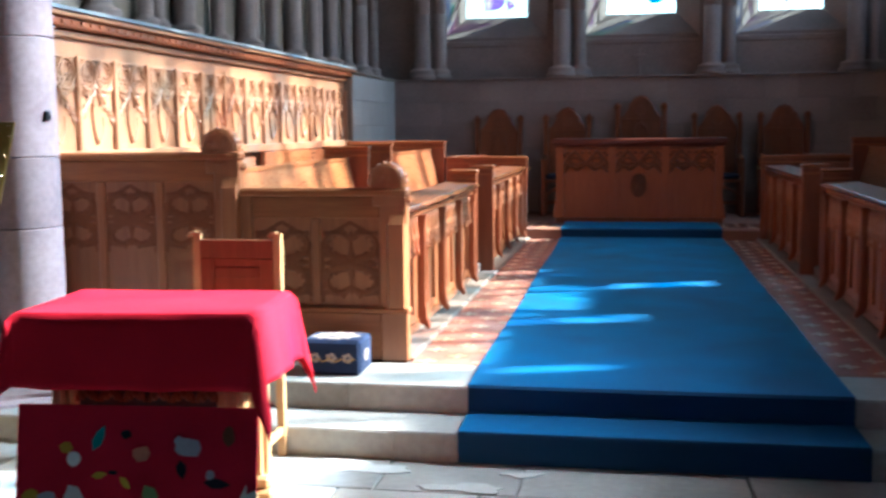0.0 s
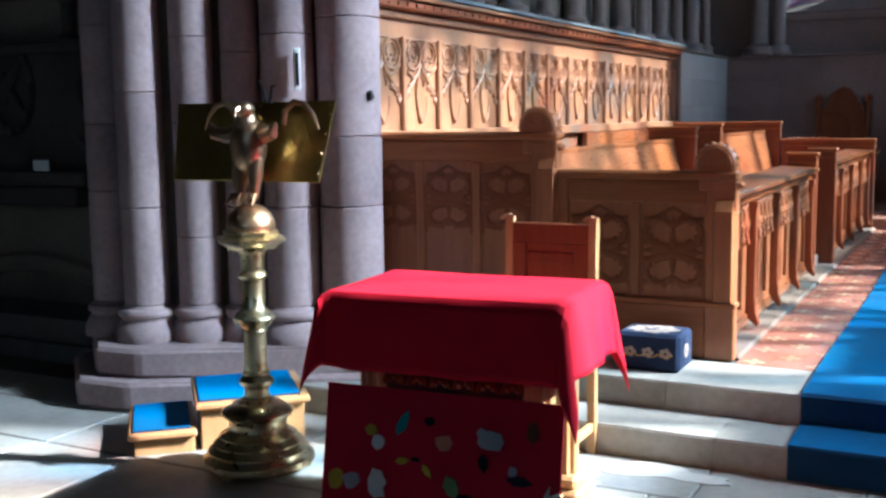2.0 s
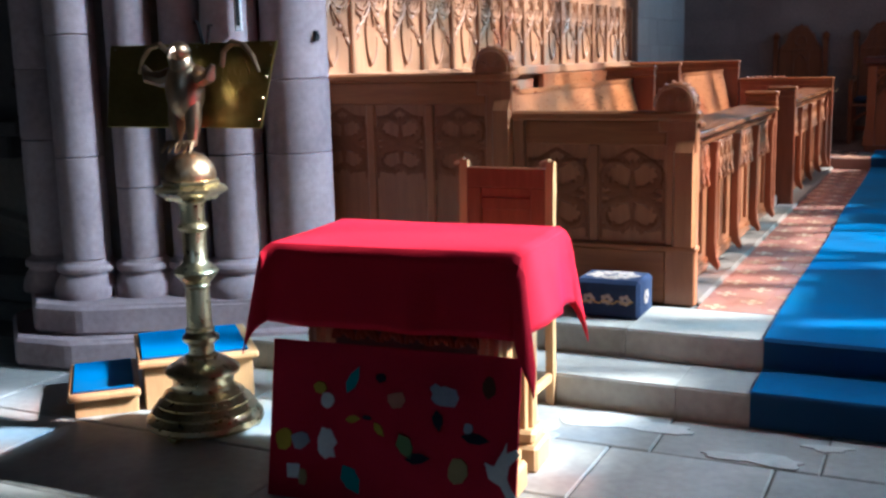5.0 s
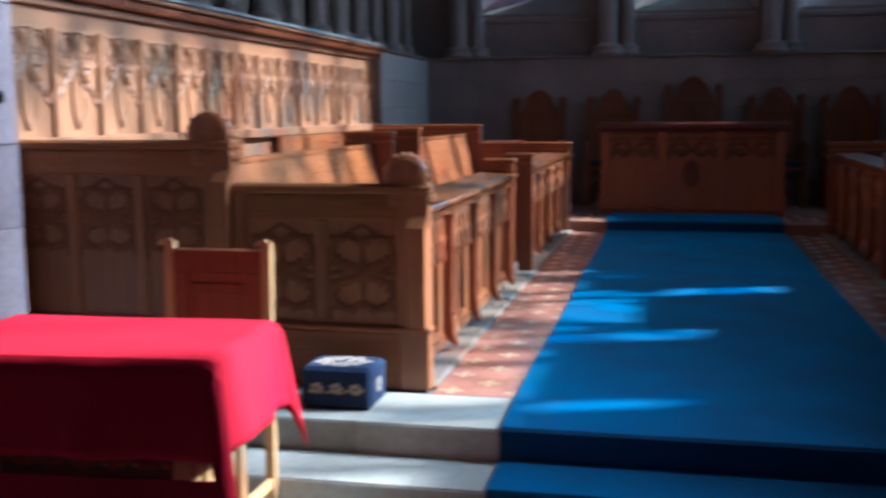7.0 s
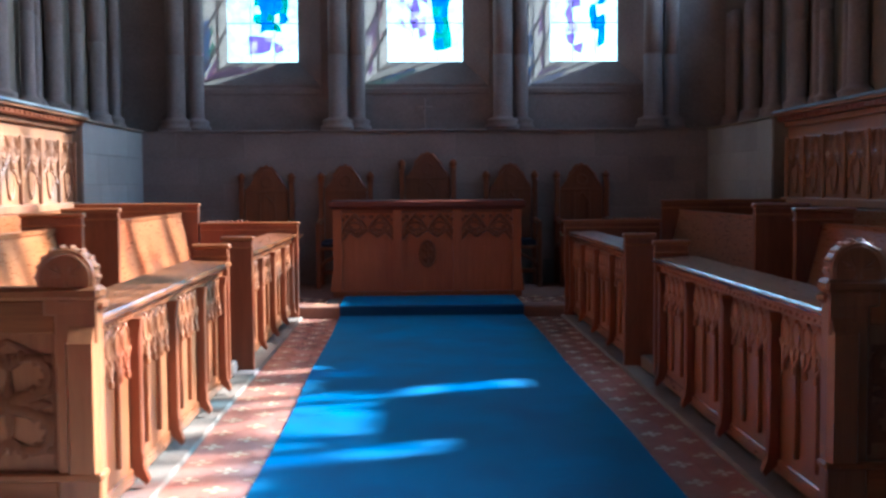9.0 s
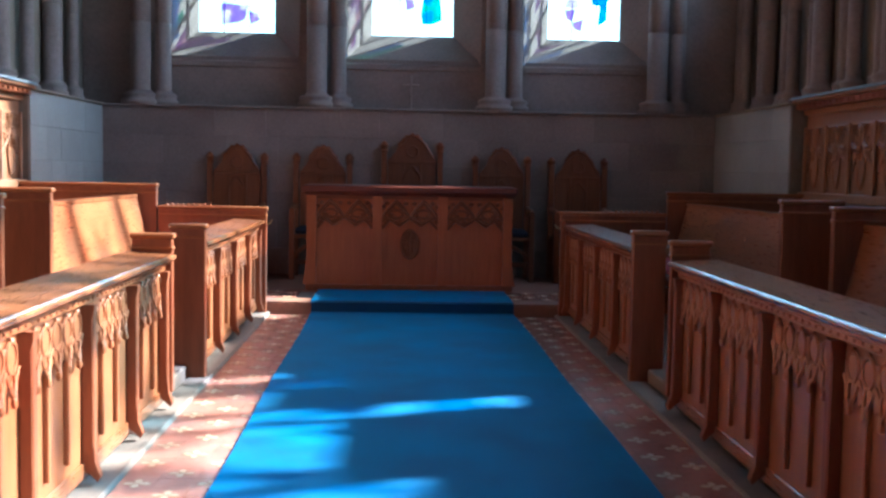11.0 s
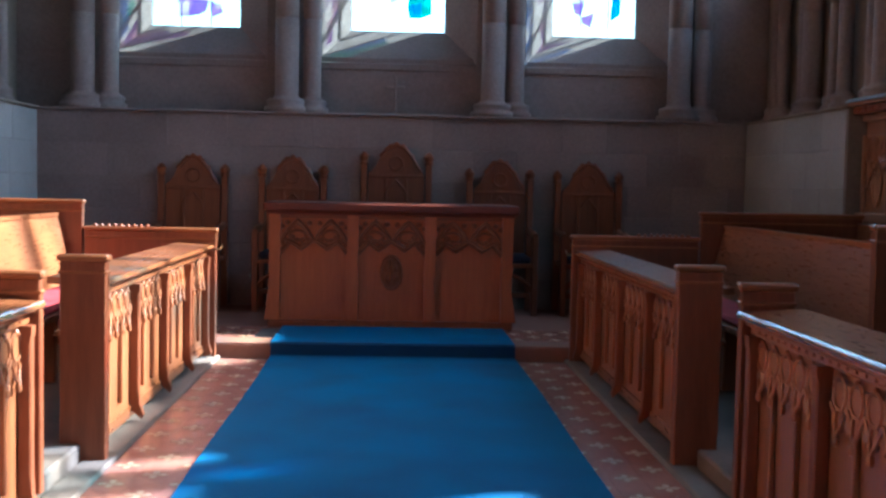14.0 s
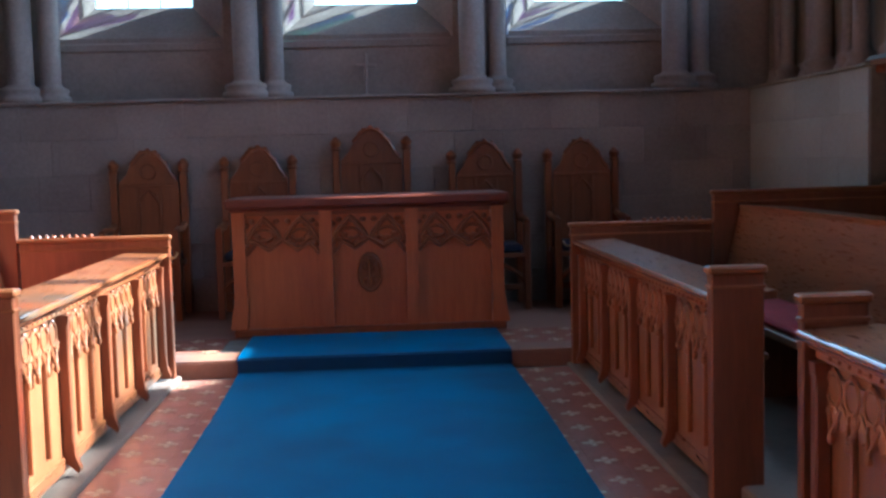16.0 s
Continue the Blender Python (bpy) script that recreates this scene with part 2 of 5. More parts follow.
    ms = n.new("ShaderNodeMixShader")
    L.new(lt.outputs[0], ms.inputs[0])
    L.new(mx.outputs[0], ms.inputs[1])
    L.new(df.outputs[0], ms.inputs[2])
    out = n.new("ShaderNodeOutputMaterial")
    L.new(ms.outputs[0], out.inputs[0])
    return m


def plain_glass(name, c):
    m = bpy.data.materials.new(name)
    m.use_nodes = True
    n, L = m.node_tree.nodes, m.node_tree.links
    n.clear()
    noise_t = n.new("ShaderNodeTexNoise")
    noise_t.inputs["Scale"].default_value = 9
    geo = n.new("ShaderNodeNewGeometry")
    L.new(geo.outputs["Position"], noise_t.inputs["Vector"])
    mix = n.new("ShaderNodeMix")
    mix.data_type = "RGBA"
    mix.inputs[6].default_value, mix.inputs[7].default_value = (*(v * 0.55 for v in c), 1), (*c, 1)
    L.new(noise_t.outputs[0], mix.inputs[0])
    tr = n.new("ShaderNodeBsdfTransparent")
    L.new(mix.outputs[2], tr.inputs[0])
    gl = n.new("ShaderNodeBsdfGlossy")
    gl.inputs["Roughness"].default_value = 0.15
    mx = n.new("ShaderNodeMixShader")
    mx.inputs[0].default_value = 0.04
    L.new(tr.outputs[0], mx.inputs[1])
    L.new(gl.outputs[0], mx.inputs[2])
    out = n.new("ShaderNodeOutputMaterial")
    L.new(mx.outputs[0], out.inputs[0])
    return m


glass_south = glass_mat("pale_leaded_glass", (0.98, 0.97, 0.94), [(0.95, 0.92, 0.82), (0.97, 0.72, 0.66), (0.98, 0.96, 0.92), (0.6, 0.8, 0.98), (0.78, 0.8, 0.86), (0.97, 0.95, 0.9), (0.6, 0.66, 0.74)], 3.6, 0.02)
# its dark cells are there to break up the sun streaks on the carpet
glass_slot = glass_mat("sun_mottling_leaded_glass", (0.98, 0.98, 0.96), [(0.22, 0.4, 0.5), (0.8, 0.85, 0.85), (0.1, 0.18, 0.26), (0.3, 0.45, 0.5), (0.5, 0.66, 0.74)], 3.6, 0.03)
glass_clear = plain_glass("pale_quarry_glass", (0.9, 0.99, 0.97))
glass_blue = plain_glass("blue_glass", (0.08, 0.5, 1.0))
glass_purple = plain_glass("purple_glass", (0.66, 0.42, 0.82))
glass_green = plain_glass("green_glass", (0.08, 0.68, 0.58))
glass_pink = plain_glass("pink_glass", (0.94, 0.72, 0.84))


# ---- geometry helpers ----
def box(bm, x0, x1, y0, y1, z0, z1, bevel=0.0, mi=0):
    vs = [bm.verts.new((x, y, z)) for x in (x0, x1) for y in (y0, y1) for z in (z0, z1)]
    fs = [bm.faces.new([vs[i] for i in q]) for q in ((0, 1, 3, 2), (4, 6, 7, 5), (0, 4, 5, 1), (2, 3, 7, 6), (0, 2, 6, 4), (1, 5, 7, 3))]
    for f in fs:
        f.material_index = mi
    if bevel:
        edges = list({e for f in fs for e in f.edges})
        for f in bmesh.ops.bevel(bm, geom=edges, offset=bevel, segments=1, affect="EDGES")["faces"]:
            f.material_index = mi
    return fs


def prism(bm, poly, place, lo, hi, mi=0):
    """A prism over the polygon poly (u, v), between depths lo and hi; place(u, v, d) gives the point."""
    a = [bm.verts.new(place(u, v, lo)) for u, v in poly]
    b = [bm.verts.new(place(u, v, hi)) for u, v in poly]
    fs = [bm.faces.new(a), bm.faces.new(b[::-1])]
    k = len(poly)
    fs += [bm.faces.new((a[i], b[i], b[(i + 1) % k], a[(i + 1) % k])) for i in range(k)]
    for f in fs:
        f.material_index = mi
    return fs


def lathe(bm, profile, cx, cy, seg=24, mi=0, turn=0.0):
    """Turned form round an upright axis: profile rows (radius, z), bottom to top."""
    rings = []
    for r, z in profile:
        rings.append([bm.verts.new((cx + r * math.cos(turn + 2 * math.pi * k / seg), cy + r * math.sin(turn + 2 * math.pi * k / seg), z)) for k in range(seg)])
    fs = [bm.faces.new(rings[0][::-1]), bm.faces.new(rings[-1])]
    for a, b in zip(rings, rings[1:]):
        fs += [bm.faces.new((a[k], a[(k + 1) % seg], b[(k + 1) % seg], b[k])) for k in range(seg)]
    for f in fs:
        f.material_index = mi
    return fs


def tube(bm, pts, r, seg=6, closed=False, mi=0, flat=1.0):
    """A rib of round section along the points; r may be a number or a list."""
    pts = [Vector(p) for p in pts]
    k = len(pts)
    rad = r if isinstance(r, (list, tuple)) else [r] * k
    rings = []
    up = None
    for i, p in enumerate(pts):
        d = (pts[(i + 1) % k] - pts[i - 1]) if closed else (pts[min(i + 1, k - 1)] - pts[max(i - 1, 0)])
        d.normalize()
        if up is None:
            up = d.orthogonal().normalized()
        up = (up - d * up.dot(d))
        up = up.normalized() if up.length > 1e-6 else d.orthogonal().normalized()
        side = d.cross(up)
        rings.append([bm.verts.new(p + rad[i] * (math.cos(2 * math.pi * j / seg) * up + flat * math.sin(2 * math.pi * j / seg) * side)) for j in range(seg)])
    pairs = list(zip(rings, rings[1:])) + ([(rings[-1], rings[0])] if closed else [])
    for a, b in pairs:
        for j in range(seg):
            bm.faces.new((a[j], a[(j + 1) % seg], b[(j + 1) % seg], b[j])).material_index = mi
    if not closed:
        bm.faces.new(rings[0][::-1]).material_index = mi
        bm.faces.new(rings[-1]).material_index = mi


def ball(bm, c, r, seg=8, rings=6, mi=0):
    """An ellipsoid; r is a number or three half-axes."""
    rx, ry, rz = (r, r, r) if isinstance(r, (int, float)) else r
    rows = []
    for i in range(1, rings):
        a = math.pi * i / rings
        rows.append([bm.verts.new((c[0] + rx * math.sin(a) * math.cos(2 * math.pi * k / seg), c[1] + ry * math.sin(a) * math.sin(2 * math.pi * k / seg), c[2] - rz * math.cos(a))) for k in range(seg)])
    lo, hi = bm.verts.new((c[0], c[1], c[2] - rz)), bm.verts.new((c[0], c[1], c[2] + rz))
    fs = []
    for k in range(seg):
        j = (k + 1) % seg
        fs.append(bm.faces.new((lo, rows[0][j], rows[0][k])))
        fs.append(bm.faces.new((hi, rows[-1][k], rows[-1][j])))
        for a, b in zip(rows, rows[1:]):
            fs.append(bm.faces.new((a[k], a[j], b[j], b[k])))
    for f in fs:
        f.material_index = mi


def arc(cx, cy, rx, ry, a0, a1, k=10):
    return [(cx + rx * math.cos(radians(a0 + (a1 - a0) * i / k)), cy + ry * math.sin(radians(a0 + (a1 - a0) * i / k))) for i in range(k + 1)]


def part(name, bm, material, parent=None, label="", smooth=False):
    """Links a bmesh as one mesh object, under parent if given."""
    me = bpy.data.meshes.new(name)
    bmesh.ops.recalc_face_normals(bm, faces=bm.faces)
    bm.to_mesh(me)
    bm.free()
    for m in material if isinstance(material, (list, tuple)) else [material]:
        me.materials.append(m)
    if smooth:
        for p in me.polygons:
            p.use_smooth = True
        me.set_sharp_from_angle(angle=radians(38))
    ob = new(name, me)
    if parent:
        ob.parent = parent
    if label:
        ob["label"] = label
    return ob


def piece(name, me, parent, m):
    ob = new(name, me)
    ob.parent = parent
    ob.matrix_basis = m
    return ob


def thing(name, label, category, group="", kind=""):
    return tagged(new(name), label, category, group, kind)


def one_box(name, material, dims, parent=None, bevel=0.004, label=""):
    bm = bmesh.new()
    box(bm, *dims, bevel=bevel)
    return part(name, bm, material, parent, label)


def sides(s, d0, d1):
    """x0, x1 between the distances d0 and d1 from the middle line, on side s."""
    return tuple(sorted((XC + s * d0, XC + s * d1)))


# ---- structure ----
H_WALL = 8.2
D_LOW, D_UP, D_EAST = 3.475, 3.62, 3.31      # side walls: below and above the ledge, and past the panelling, from the middle line


def structure(name, bm, material, label, category):
    return tagged(part(name, bm, material), label, category, kind="structure")


bm = bmesh.new()
box(bm, -9, 9, -7, STEP1 + 0.3, -0.3, NAVE - 0.012)
nave_floor = structure("floor_nave", bm, mortar, "worn grey flagstone floor of the nave", "floor")

bm = bmesh.new()
box(bm, -9, 9, STEP1 + 0.3, STEP2 + 0.02, -0.3, TREAD - 0.03)
box(bm, -9, 9, STEP2 + 0.02, SANCT_Y + 0.05, -0.3, FLOOR - 0.012)
box(bm, -9, 9, SANCT_Y + 0.05, 15.2, -0.3, SANCT - 0.012)
chancel_floor = structure("floor_chancel", bm, mortar, "chancel floor of red patterned tiles and stone edging", "floor")

# side walls, with the sunlit openings on the south
for s, nm, word in ((-1, "wall_north", "grey stone side wall with slender shafts above a ledge"), (1, "wall_south", "dark stone side wall with slender shafts above a ledge")):
    bm = bmesh.new()
    x0, x1 = sides(s, D_LOW, D_LOW + 0.7)
    box(bm, x0, x1, 5.3, 12.12, -0.3, LEDGE - 0.006)
    xi, xo = sides(s, D_EAST + 0.02, D_LOW + 0.7)
    box(bm, xi, xo, 12.12, EAST_Y + 0.05, -0.3, LEDGE - 0.006)
    xa, xb = sides(s, D_UP, D_UP + 0.3)
    if s < 0:
        box(bm, xa, xb, 5.3, 15.3, LEDGE - 0.006, H_WALL)
    else:
        cuts = sorted(SOUTH_WINDOWS)
        y = -7.2
        for y0, y1, z0, z1 in cuts:
            box(bm, xa, xb, y, y0, LEDGE - 0.006, H_WALL)
            box(bm, xa, xb, y0, y1, LEDGE - 0.006, z0)
            box(bm, xa, xb, y0, y1, z1, H_WALL)
            y = y1
        box(bm, xa, xb, y, 15.3, LEDGE - 0.006, H_WALL)
        box(bm, x0, x1, -7.2, 5.3, -0.3, LEDGE - 0.006)
    structure(nm, bm, stone, word, "wall")

# unseen aisle wall, added to keep the open sky out
bm = bmesh.new()
box(bm, -9.3, -9.0, -7.2, 6.0, -0.3, H_WALL)
structure("wall_aisle", bm, stone, "unseen plain stone wall added to close the aisle", "wall")
# unseen west wall; its opening is made up for the fill lamp
bm = bmesh.new()
box(bm, -9.3, -0.6, -7.2, -6.9, -0.3, H_WALL)
box(bm, 1.3, 5.0, -7.2, -6.9, -0.3, H_WALL)
box(bm, -0.6, 1.3, -7.2, -6.9, -0.3, 3.6)
box(bm, -0.6, 1.3, -7.2, -6.9, 5.8, H_WALL)
structure("wall_west", bm, stone, "unseen stone wall added at the west, open for fill light", "wall")
# unseen ceiling, added to shut out the sky and set the bounce
bm = bmesh.new()
box(bm, -9.3, 5.2, -7.2, 15.6, H_WALL, H_WALL + 0.3)
structure("ceiling", bm, ceil_mat, "unseen plain ceiling added to close the space above", "ceiling")

# east wall: core below the ledge, and the window wall above it
bm = bmesh.new()
box(bm, XC - 4.3, XC + 4.3, EAST_Y + 0.05, 15.3, -0.3, LEDGE - 0.006)
U0, U1 = 14.72, 15.06
edges = [XC - 4.3]
for ex, ew in EAST_WINDOWS:
    edges += [ex - ew / 2 - 0.3, ex + ew / 2 + 0.3]
edges.append(XC + 4.3)
for i in range(0, len(edges), 2):
    box(bm, edges[i], edges[i + 1], U0, U1, LEDGE - 0.006, H_WALL)
for ex, ew in EAST_WINDOWS:
    a, b = ex - ew / 2, ex + ew / 2
    # blind face below, sloping sill, splayed sides
    prism(bm, [(U0, LEDGE - 0.006), (U1, LEDGE - 0.006), (U1, SILL), (U1 - 0.06, SILL), (U0 + 0.02, 2.78), (U0 + 0.02, 2.74), (U0, 2.72)], lambda u, v, d: (d, u, v), a - 0.3, b + 0.3)
    for sgn, xg in ((-1, a), (1, b)):
        prism(bm, [(xg, U1), (xg, U1 - 0.06), (xg + sgn * 0.3, U0), (xg + sgn * 0.3, U1)], lambda u, v, d: (u, v, d), 2.75, H_WALL)
    box(bm, a - 0.3, b + 0.3, U0 + 0.05, U1, 6.6, H_WALL)
    box(bm, a - 0.3, b + 0.3, U0 - 0.02, U0, 2.66, 2.73, 0.008)
structure("wall_east", bm, stone_pink, "mauve sandstone east wall with deep splayed window openings", "wall")
bm = bmesh.new()
box(bm, XC - D_EAST, XC + D_EAST, EAST_Y - 0.03, U0, LEDGE - 0.006, LEDGE + 0.02, 0.008)
structure("trim_ledge_east", bm, stone_pink, "worn stone ledge along the east wall", "ledge")
for s in (-1, 1):
    bm = bmesh.new()
    xa, xb = sides(s, D_EAST - 0.03, D_UP)
    box(bm, xa, xb, 12.12, EAST_Y - 0.03, LEDGE - 0.006, LEDGE + 0.02, 0.008)
    structure("trim_ledge_side", bm, stone, "stone ledge carrying the wall shafts", "ledge")


def window_east(i, ex, ew):
    a, b, y = ex - ew / 2, ex + ew / 2, U1 - 0.03
    w = thing(f"window_{i}", "tall stained glass window glowing white, blue and purple", "window", "east windows", "structure")
    bm = bmesh.new()
    rows = [SILL, 3.55, 3.98, 4.41, 4.84, 5.3, 5.9, 6.6]
    for z0, z1 in zip(rows, rows[1:]):
        for k in range(3):
            box(bm, a + k * ew / 3 + 0.006, a + (k + 1) * ew / 3 - 0.006, y, y + 0.006, z0 + 0.006, z1 - 0.006)
    part("pane", bm, glass_clear, w, "pale clear leaded glass")
    bm = bmesh.new()
    for k in range(4):
        xx = a + k * ew / 3
        box(bm, xx - 0.004, xx + 0.004, y - 0.006, y + 0.012, SILL, 6.6)
    for z0 in rows:
        box(bm, a, b, y - 0.01, y + 0.016, z0 - 0.004, z0 + 0.004)
    part("leading", bm, iron, w, "dark lead and iron bars")
    rnd = random.Random(40 + i)
    # clusters of small coloured pieces: middle, half-size, palette
    clusters = {1: [(0.62, 3.75, 0.24, 0.3, (glass_blue, glass_blue, glass_clear, glass_green)), (0.46, 3.3, 0.17, 0.1, (glass_purple, glass_purple, glass_pink)), (0.72, 3.25, 0.06, 0.05, (glass_pink, glass_purple))],
                2: [(0.72, 3.65, 0.11, 0.4, (glass_green, glass_green, glass_blue)), (0.42, 3.7, 0.1, 0.32, (glass_pink, glass_purple, glass_clear)), (0.25, 3.75, 0.07, 0.26, (glass_purple, glass_clear, glass_pink))],
                3: [(0.7, 3.65, 0.1, 0.38, (glass_blue, glass_blue, glass_clear)), (0.36, 3.3, 0.12, 0.1, (glass_pink, glass_purple, glass_clear)), (0.34, 3.75, 0.1, 0.3, (glass_purple, glass_pink, glass_clear, glass_clear))]}[i]
    for cu, cv, ru, rv, palette in clusters:
        nu, nv = max(2, round(2 * ru * ew / 0.085)), max(2, round(2 * rv / 0.1))
        node = {}
        for p in range(nu + 1):
            for q in range(nv + 1):
                node[p, q] = (a + (cu - ru + 2 * ru * p / nu) * ew + rnd.uniform(-0.026, 0.026), max(SILL + 0.02, cv - rv + 2 * rv * q / nv + rnd.uniform(-0.035, 0.035)))
        for p in range(nu):
            for q in range(nv):
                m = rnd.choice(palette)
                off = ((p + 0.5) / nu * 2 - 1) ** 2 + ((q + 0.5) / nv * 2 - 1) ** 2
                if m is glass_clear or off > 1.25:
                    continue
                bm = bmesh.new()
                prism(bm, [node[p, q], node[p + 1, q], node[p + 1, q + 1], node[p, q + 1]], lambda u, v, d: (u, d, v), y - 0.012, y - 0.009)
                part("glass_piece", bm, m, w)


for i, (ex, ew) in enumerate(EAST_WINDOWS):
    window_east(i + 1, ex, ew)

xg = XC + D_UP + 0.25
for k, (y0, y1, z0, z1) in enumerate(SOUTH_WINDOWS):
    bm = bmesh.new()
    box(bm, xg, xg + 0.006, y0, y1, z0, z1)
    tagged(part(f"window_{k + 4}", bm, glass_slot if z0 < 3.4 else glass_south), "unseen leaded glass pane shaping the sun through the side wall", "window", "south windows", "structure")


# slender wall shafts with moulded bases
def shaft_mesh(r, top):
    bm = bmesh.new()
    prof = [(r * 1.9, 0), (r * 1.9, 0.05), (r * 1.55, 0.07), (r * 1.75, 0.1), (r * 1.6, 0.125), (r * 1.15, 0.14), (r, 0.165)]
    z = 0.165
    drum = 0.72
    while z + drum < top:
        prof += [(r, z + drum - 0.004), (r * 0.95, z + drum), (r, z + drum + 0.004)]
        z += drum
    prof.append((r, top))
    lathe(bm, prof, 0, 0, 14)
    me = bpy.data.meshes.new("wall_shaft")
    bmesh.ops.recalc_face_normals(bm, faces=bm.faces)
    bm.to_mesh(me)
    bm.free()
    for p in me.polygons:
        p.use_smooth = True
    me.materials.append(stone_pink)
    return me


thick, thin, stout = shaft_mesh(0.085, 5.9), shaft_mesh(0.06, 5.9), shaft_mesh(0.11, 5.9)
short_thick, short_thin = shaft_mesh(0.085, 1.32), shaft_mesh(0.06, 1.32)


def put_shaft(me, x, y, z=LEDGE + 0.02):
    ob = new("wall_shaft", me)
    ob.matrix_basis = pose(x, y, z, 0, 0, random.uniform(0, 90))
    tagged(ob, "slender round stone shaft on a moulded base", "column", "wall shafts", "structure")


for x in (-2.61, -2.38, -0.71, -0.48, 1.24, 1.46, 3.03, 3.27):
    big = x in (-2.61, -0.71, 1.24, 3.03)
    put_shaft(stout if big else thick, x, EAST_Y + (0.17 if big else 0.24))
for s in (-1, 1):
    for k in range(13):
        y = 5.95 + 0.675 * k
        if s > 0 and any(y0 - 0.04 < y < y1 + 0.04 and z0 < 3.4 for y0, y1, z0, z1 in SOUTH_WINDOWS):
            continue
        if s > 0 and y < 10.6:
            continue
        put_shaft((thick if k % 2 else thin) if s < 0 else (short_thick if k % 2 else short_thin), XC + s * (D_UP - 0.09), y)
        if k % 3 == 2 or s > 0:
            put_shaft(thin if s < 0 else short_thin, XC + s * (D_UP - 0.07), y + 0.22)

# oak panelling along the side walls, with stone capping
PAN0, PAN1, NPAN = 5.58, 12.1, 14


def wall_panelling(s):
    off = 0.06 if s > 0 else 0.0
    P = lambda d: XC + s * (d + off)
    across = lambda d0, d1: sides(s, d0 + off, d1 + off)
    t = thing("wall_panelling", "carved oak wall panelling with tracery heads and a moulded cornice" if s < 0 else "shaded carved oak wall panelling with moulded cornice", "panelling", "", "structure")
    bm = bmesh.new()
    x0, x1 = across(3.40, D_LOW)
    box(bm, x0, x1, PAN0, PAN1, PLAT, 2.12)
    part("backing", bm, oak_panel, t)
    for d0, d1, z0, z1, nm, m in ((3.36, D_LOW, 2.10, 2.15, "frieze", oak_panel), (3.30, D_LOW, 2.15, 2.205, "cornice", oak_red), (3.26, D_LOW, 2.205, 2.235, "cornice_cap", oak_panel), (3.33, D_LOW, 1.36, 1.43, "rail", oak_panel), (3.345, D_LOW, 2.0, 2.10, "top_rail", oak_panel)):
        x0, x1 = across(d0, d1)
        bm = bmesh.new()
        box(bm, x0, x1, PAN0, PAN1 + (0.03 if "cornice" in nm else 0), z0, z1, 0.007)
        part(nm, bm, m, t)
    # beads of the cornice
    bm = bmesh.new()
    for k in range(int((PAN1 - PAN0) / 0.11)):
        y = PAN0 + 0.05 + k * 0.11
        box(bm, *across(3.29, 3.31), y, y + 0.06, 2.165, 2.192)
    part("carved_frieze", bm, oak_red, t)
    wid = (PAN1 - PAN0) / NPAN
    # one stile, shared
    bm = bmesh.new()
    box(bm, *sorted((0, -s * 0.028)), -0.02, 0.02, 1.43, 2.0, 0.006)
    me = part("stile", bm, oak_panel, t).data
    first = bpy.context.scene.objects[t.children[-1].name]
    first.matrix_basis = pose(P(3.395), PAN0 + 0.02, 0)
    for k in range(1, NPAN + 1):
        piece("stile", me, t, pose(P(3.395), min(PAN0 + k * wid, PAN1 - 0.02), 0))
    # the tracery head of a panel: two ovals, cusps, leaf sprays and a pendant tongue
    bm = bmesh.new()
    f = lambda u, v, d=0.0: (-s * (0.005 + d), u, v)
    h = wid / 2 - 0.024
    for c in (-h / 2, h / 2):
        tube(bm, [f(c + x, y) for x, y in arc(0, 1.895, h * 0.46, 0.092, 0, 342, 18)], 0.011, 5, True)
        tube(bm, [f(c + x, y) for x, y in arc(0, 1.905, h * 0.27, 0.055, -70, 210, 9)], 0.007, 4)
        for q in range(5):
            ball(bm, f(c + h * 0.2 * math.cos(q * 1.3), 1.86 + 0.03 * math.sin(q * 2.1)), (0.009, 0.014, 0.012), 5, 4)
    tube(bm, [f(-h, 1.99), f(h, 1.99)], 0.009, 5)
    for sg in (-1, 1):
        # a half arch from the middle down to the stile, thick with leaves
        tube(bm, [f(0, 1.84), f(sg * 0.035, 1.79), f(sg * 0.085, 1.745), f(sg * 0.14, 1.70), f(sg * (h - 0.012), 1.65), f(sg * (h - 0.004), 1.60)], [0.010, 0.012, 0.012, 0.010, 0.007, 0.004], 5)
        tube(bm, [f(sg * h, 1.83), f(sg * (h - 0.06), 1.78), f(sg * 0.07, 1.75)], 0.009, 5)
        for q in range(13):
            g = q / 12
            ball(bm, f(sg * (0.05 + g * (h - 0.065)) + random.uniform(-0.01, 0.012), 1.80 - 0.19 * g + random.uniform(-0.03, 0.03)), (random.uniform(0.008, 0.016), random.uniform(0.01, 0.018), random.uniform(0.012, 0.022)), 5, 4)
        tube(bm, [f(sg * 0.02, 1.78), f(sg * 0.05, 1.72), f(sg * 0.03, 1.68)], [0.006, 0.009, 0.004], 4)
    part_ = part("tracery", bm, oak_panel, t, "carved leafy tracery head", True)
    part_.matrix_basis = pose(P(3.395), PAN0 + wid / 2, 0)
    # pendant tongue, raised
    bm = bmesh.new()
    tongue = [(-0.062, 1.70), (0.04, 1.70), (0.058, 1.64), (0.06, 1.58), (0.045, 1.53), (0.02, 1.49), (-0.005, 1.475), (-0.032, 1.52), (-0.05, 1.58), (-0.06, 1.64)]
    prism(bm, tongue, lambda u, v, d: (-s * d, u, v), 0.0, 0.011)
    tube(bm, [(-s * 0.012, u, v) for u, v in tongue[2:8]], [0.006, 0.009, 0.01, 0.01, 0.008, 0.004], 6)
    tong = part("tongue", bm, oak_panel, t)
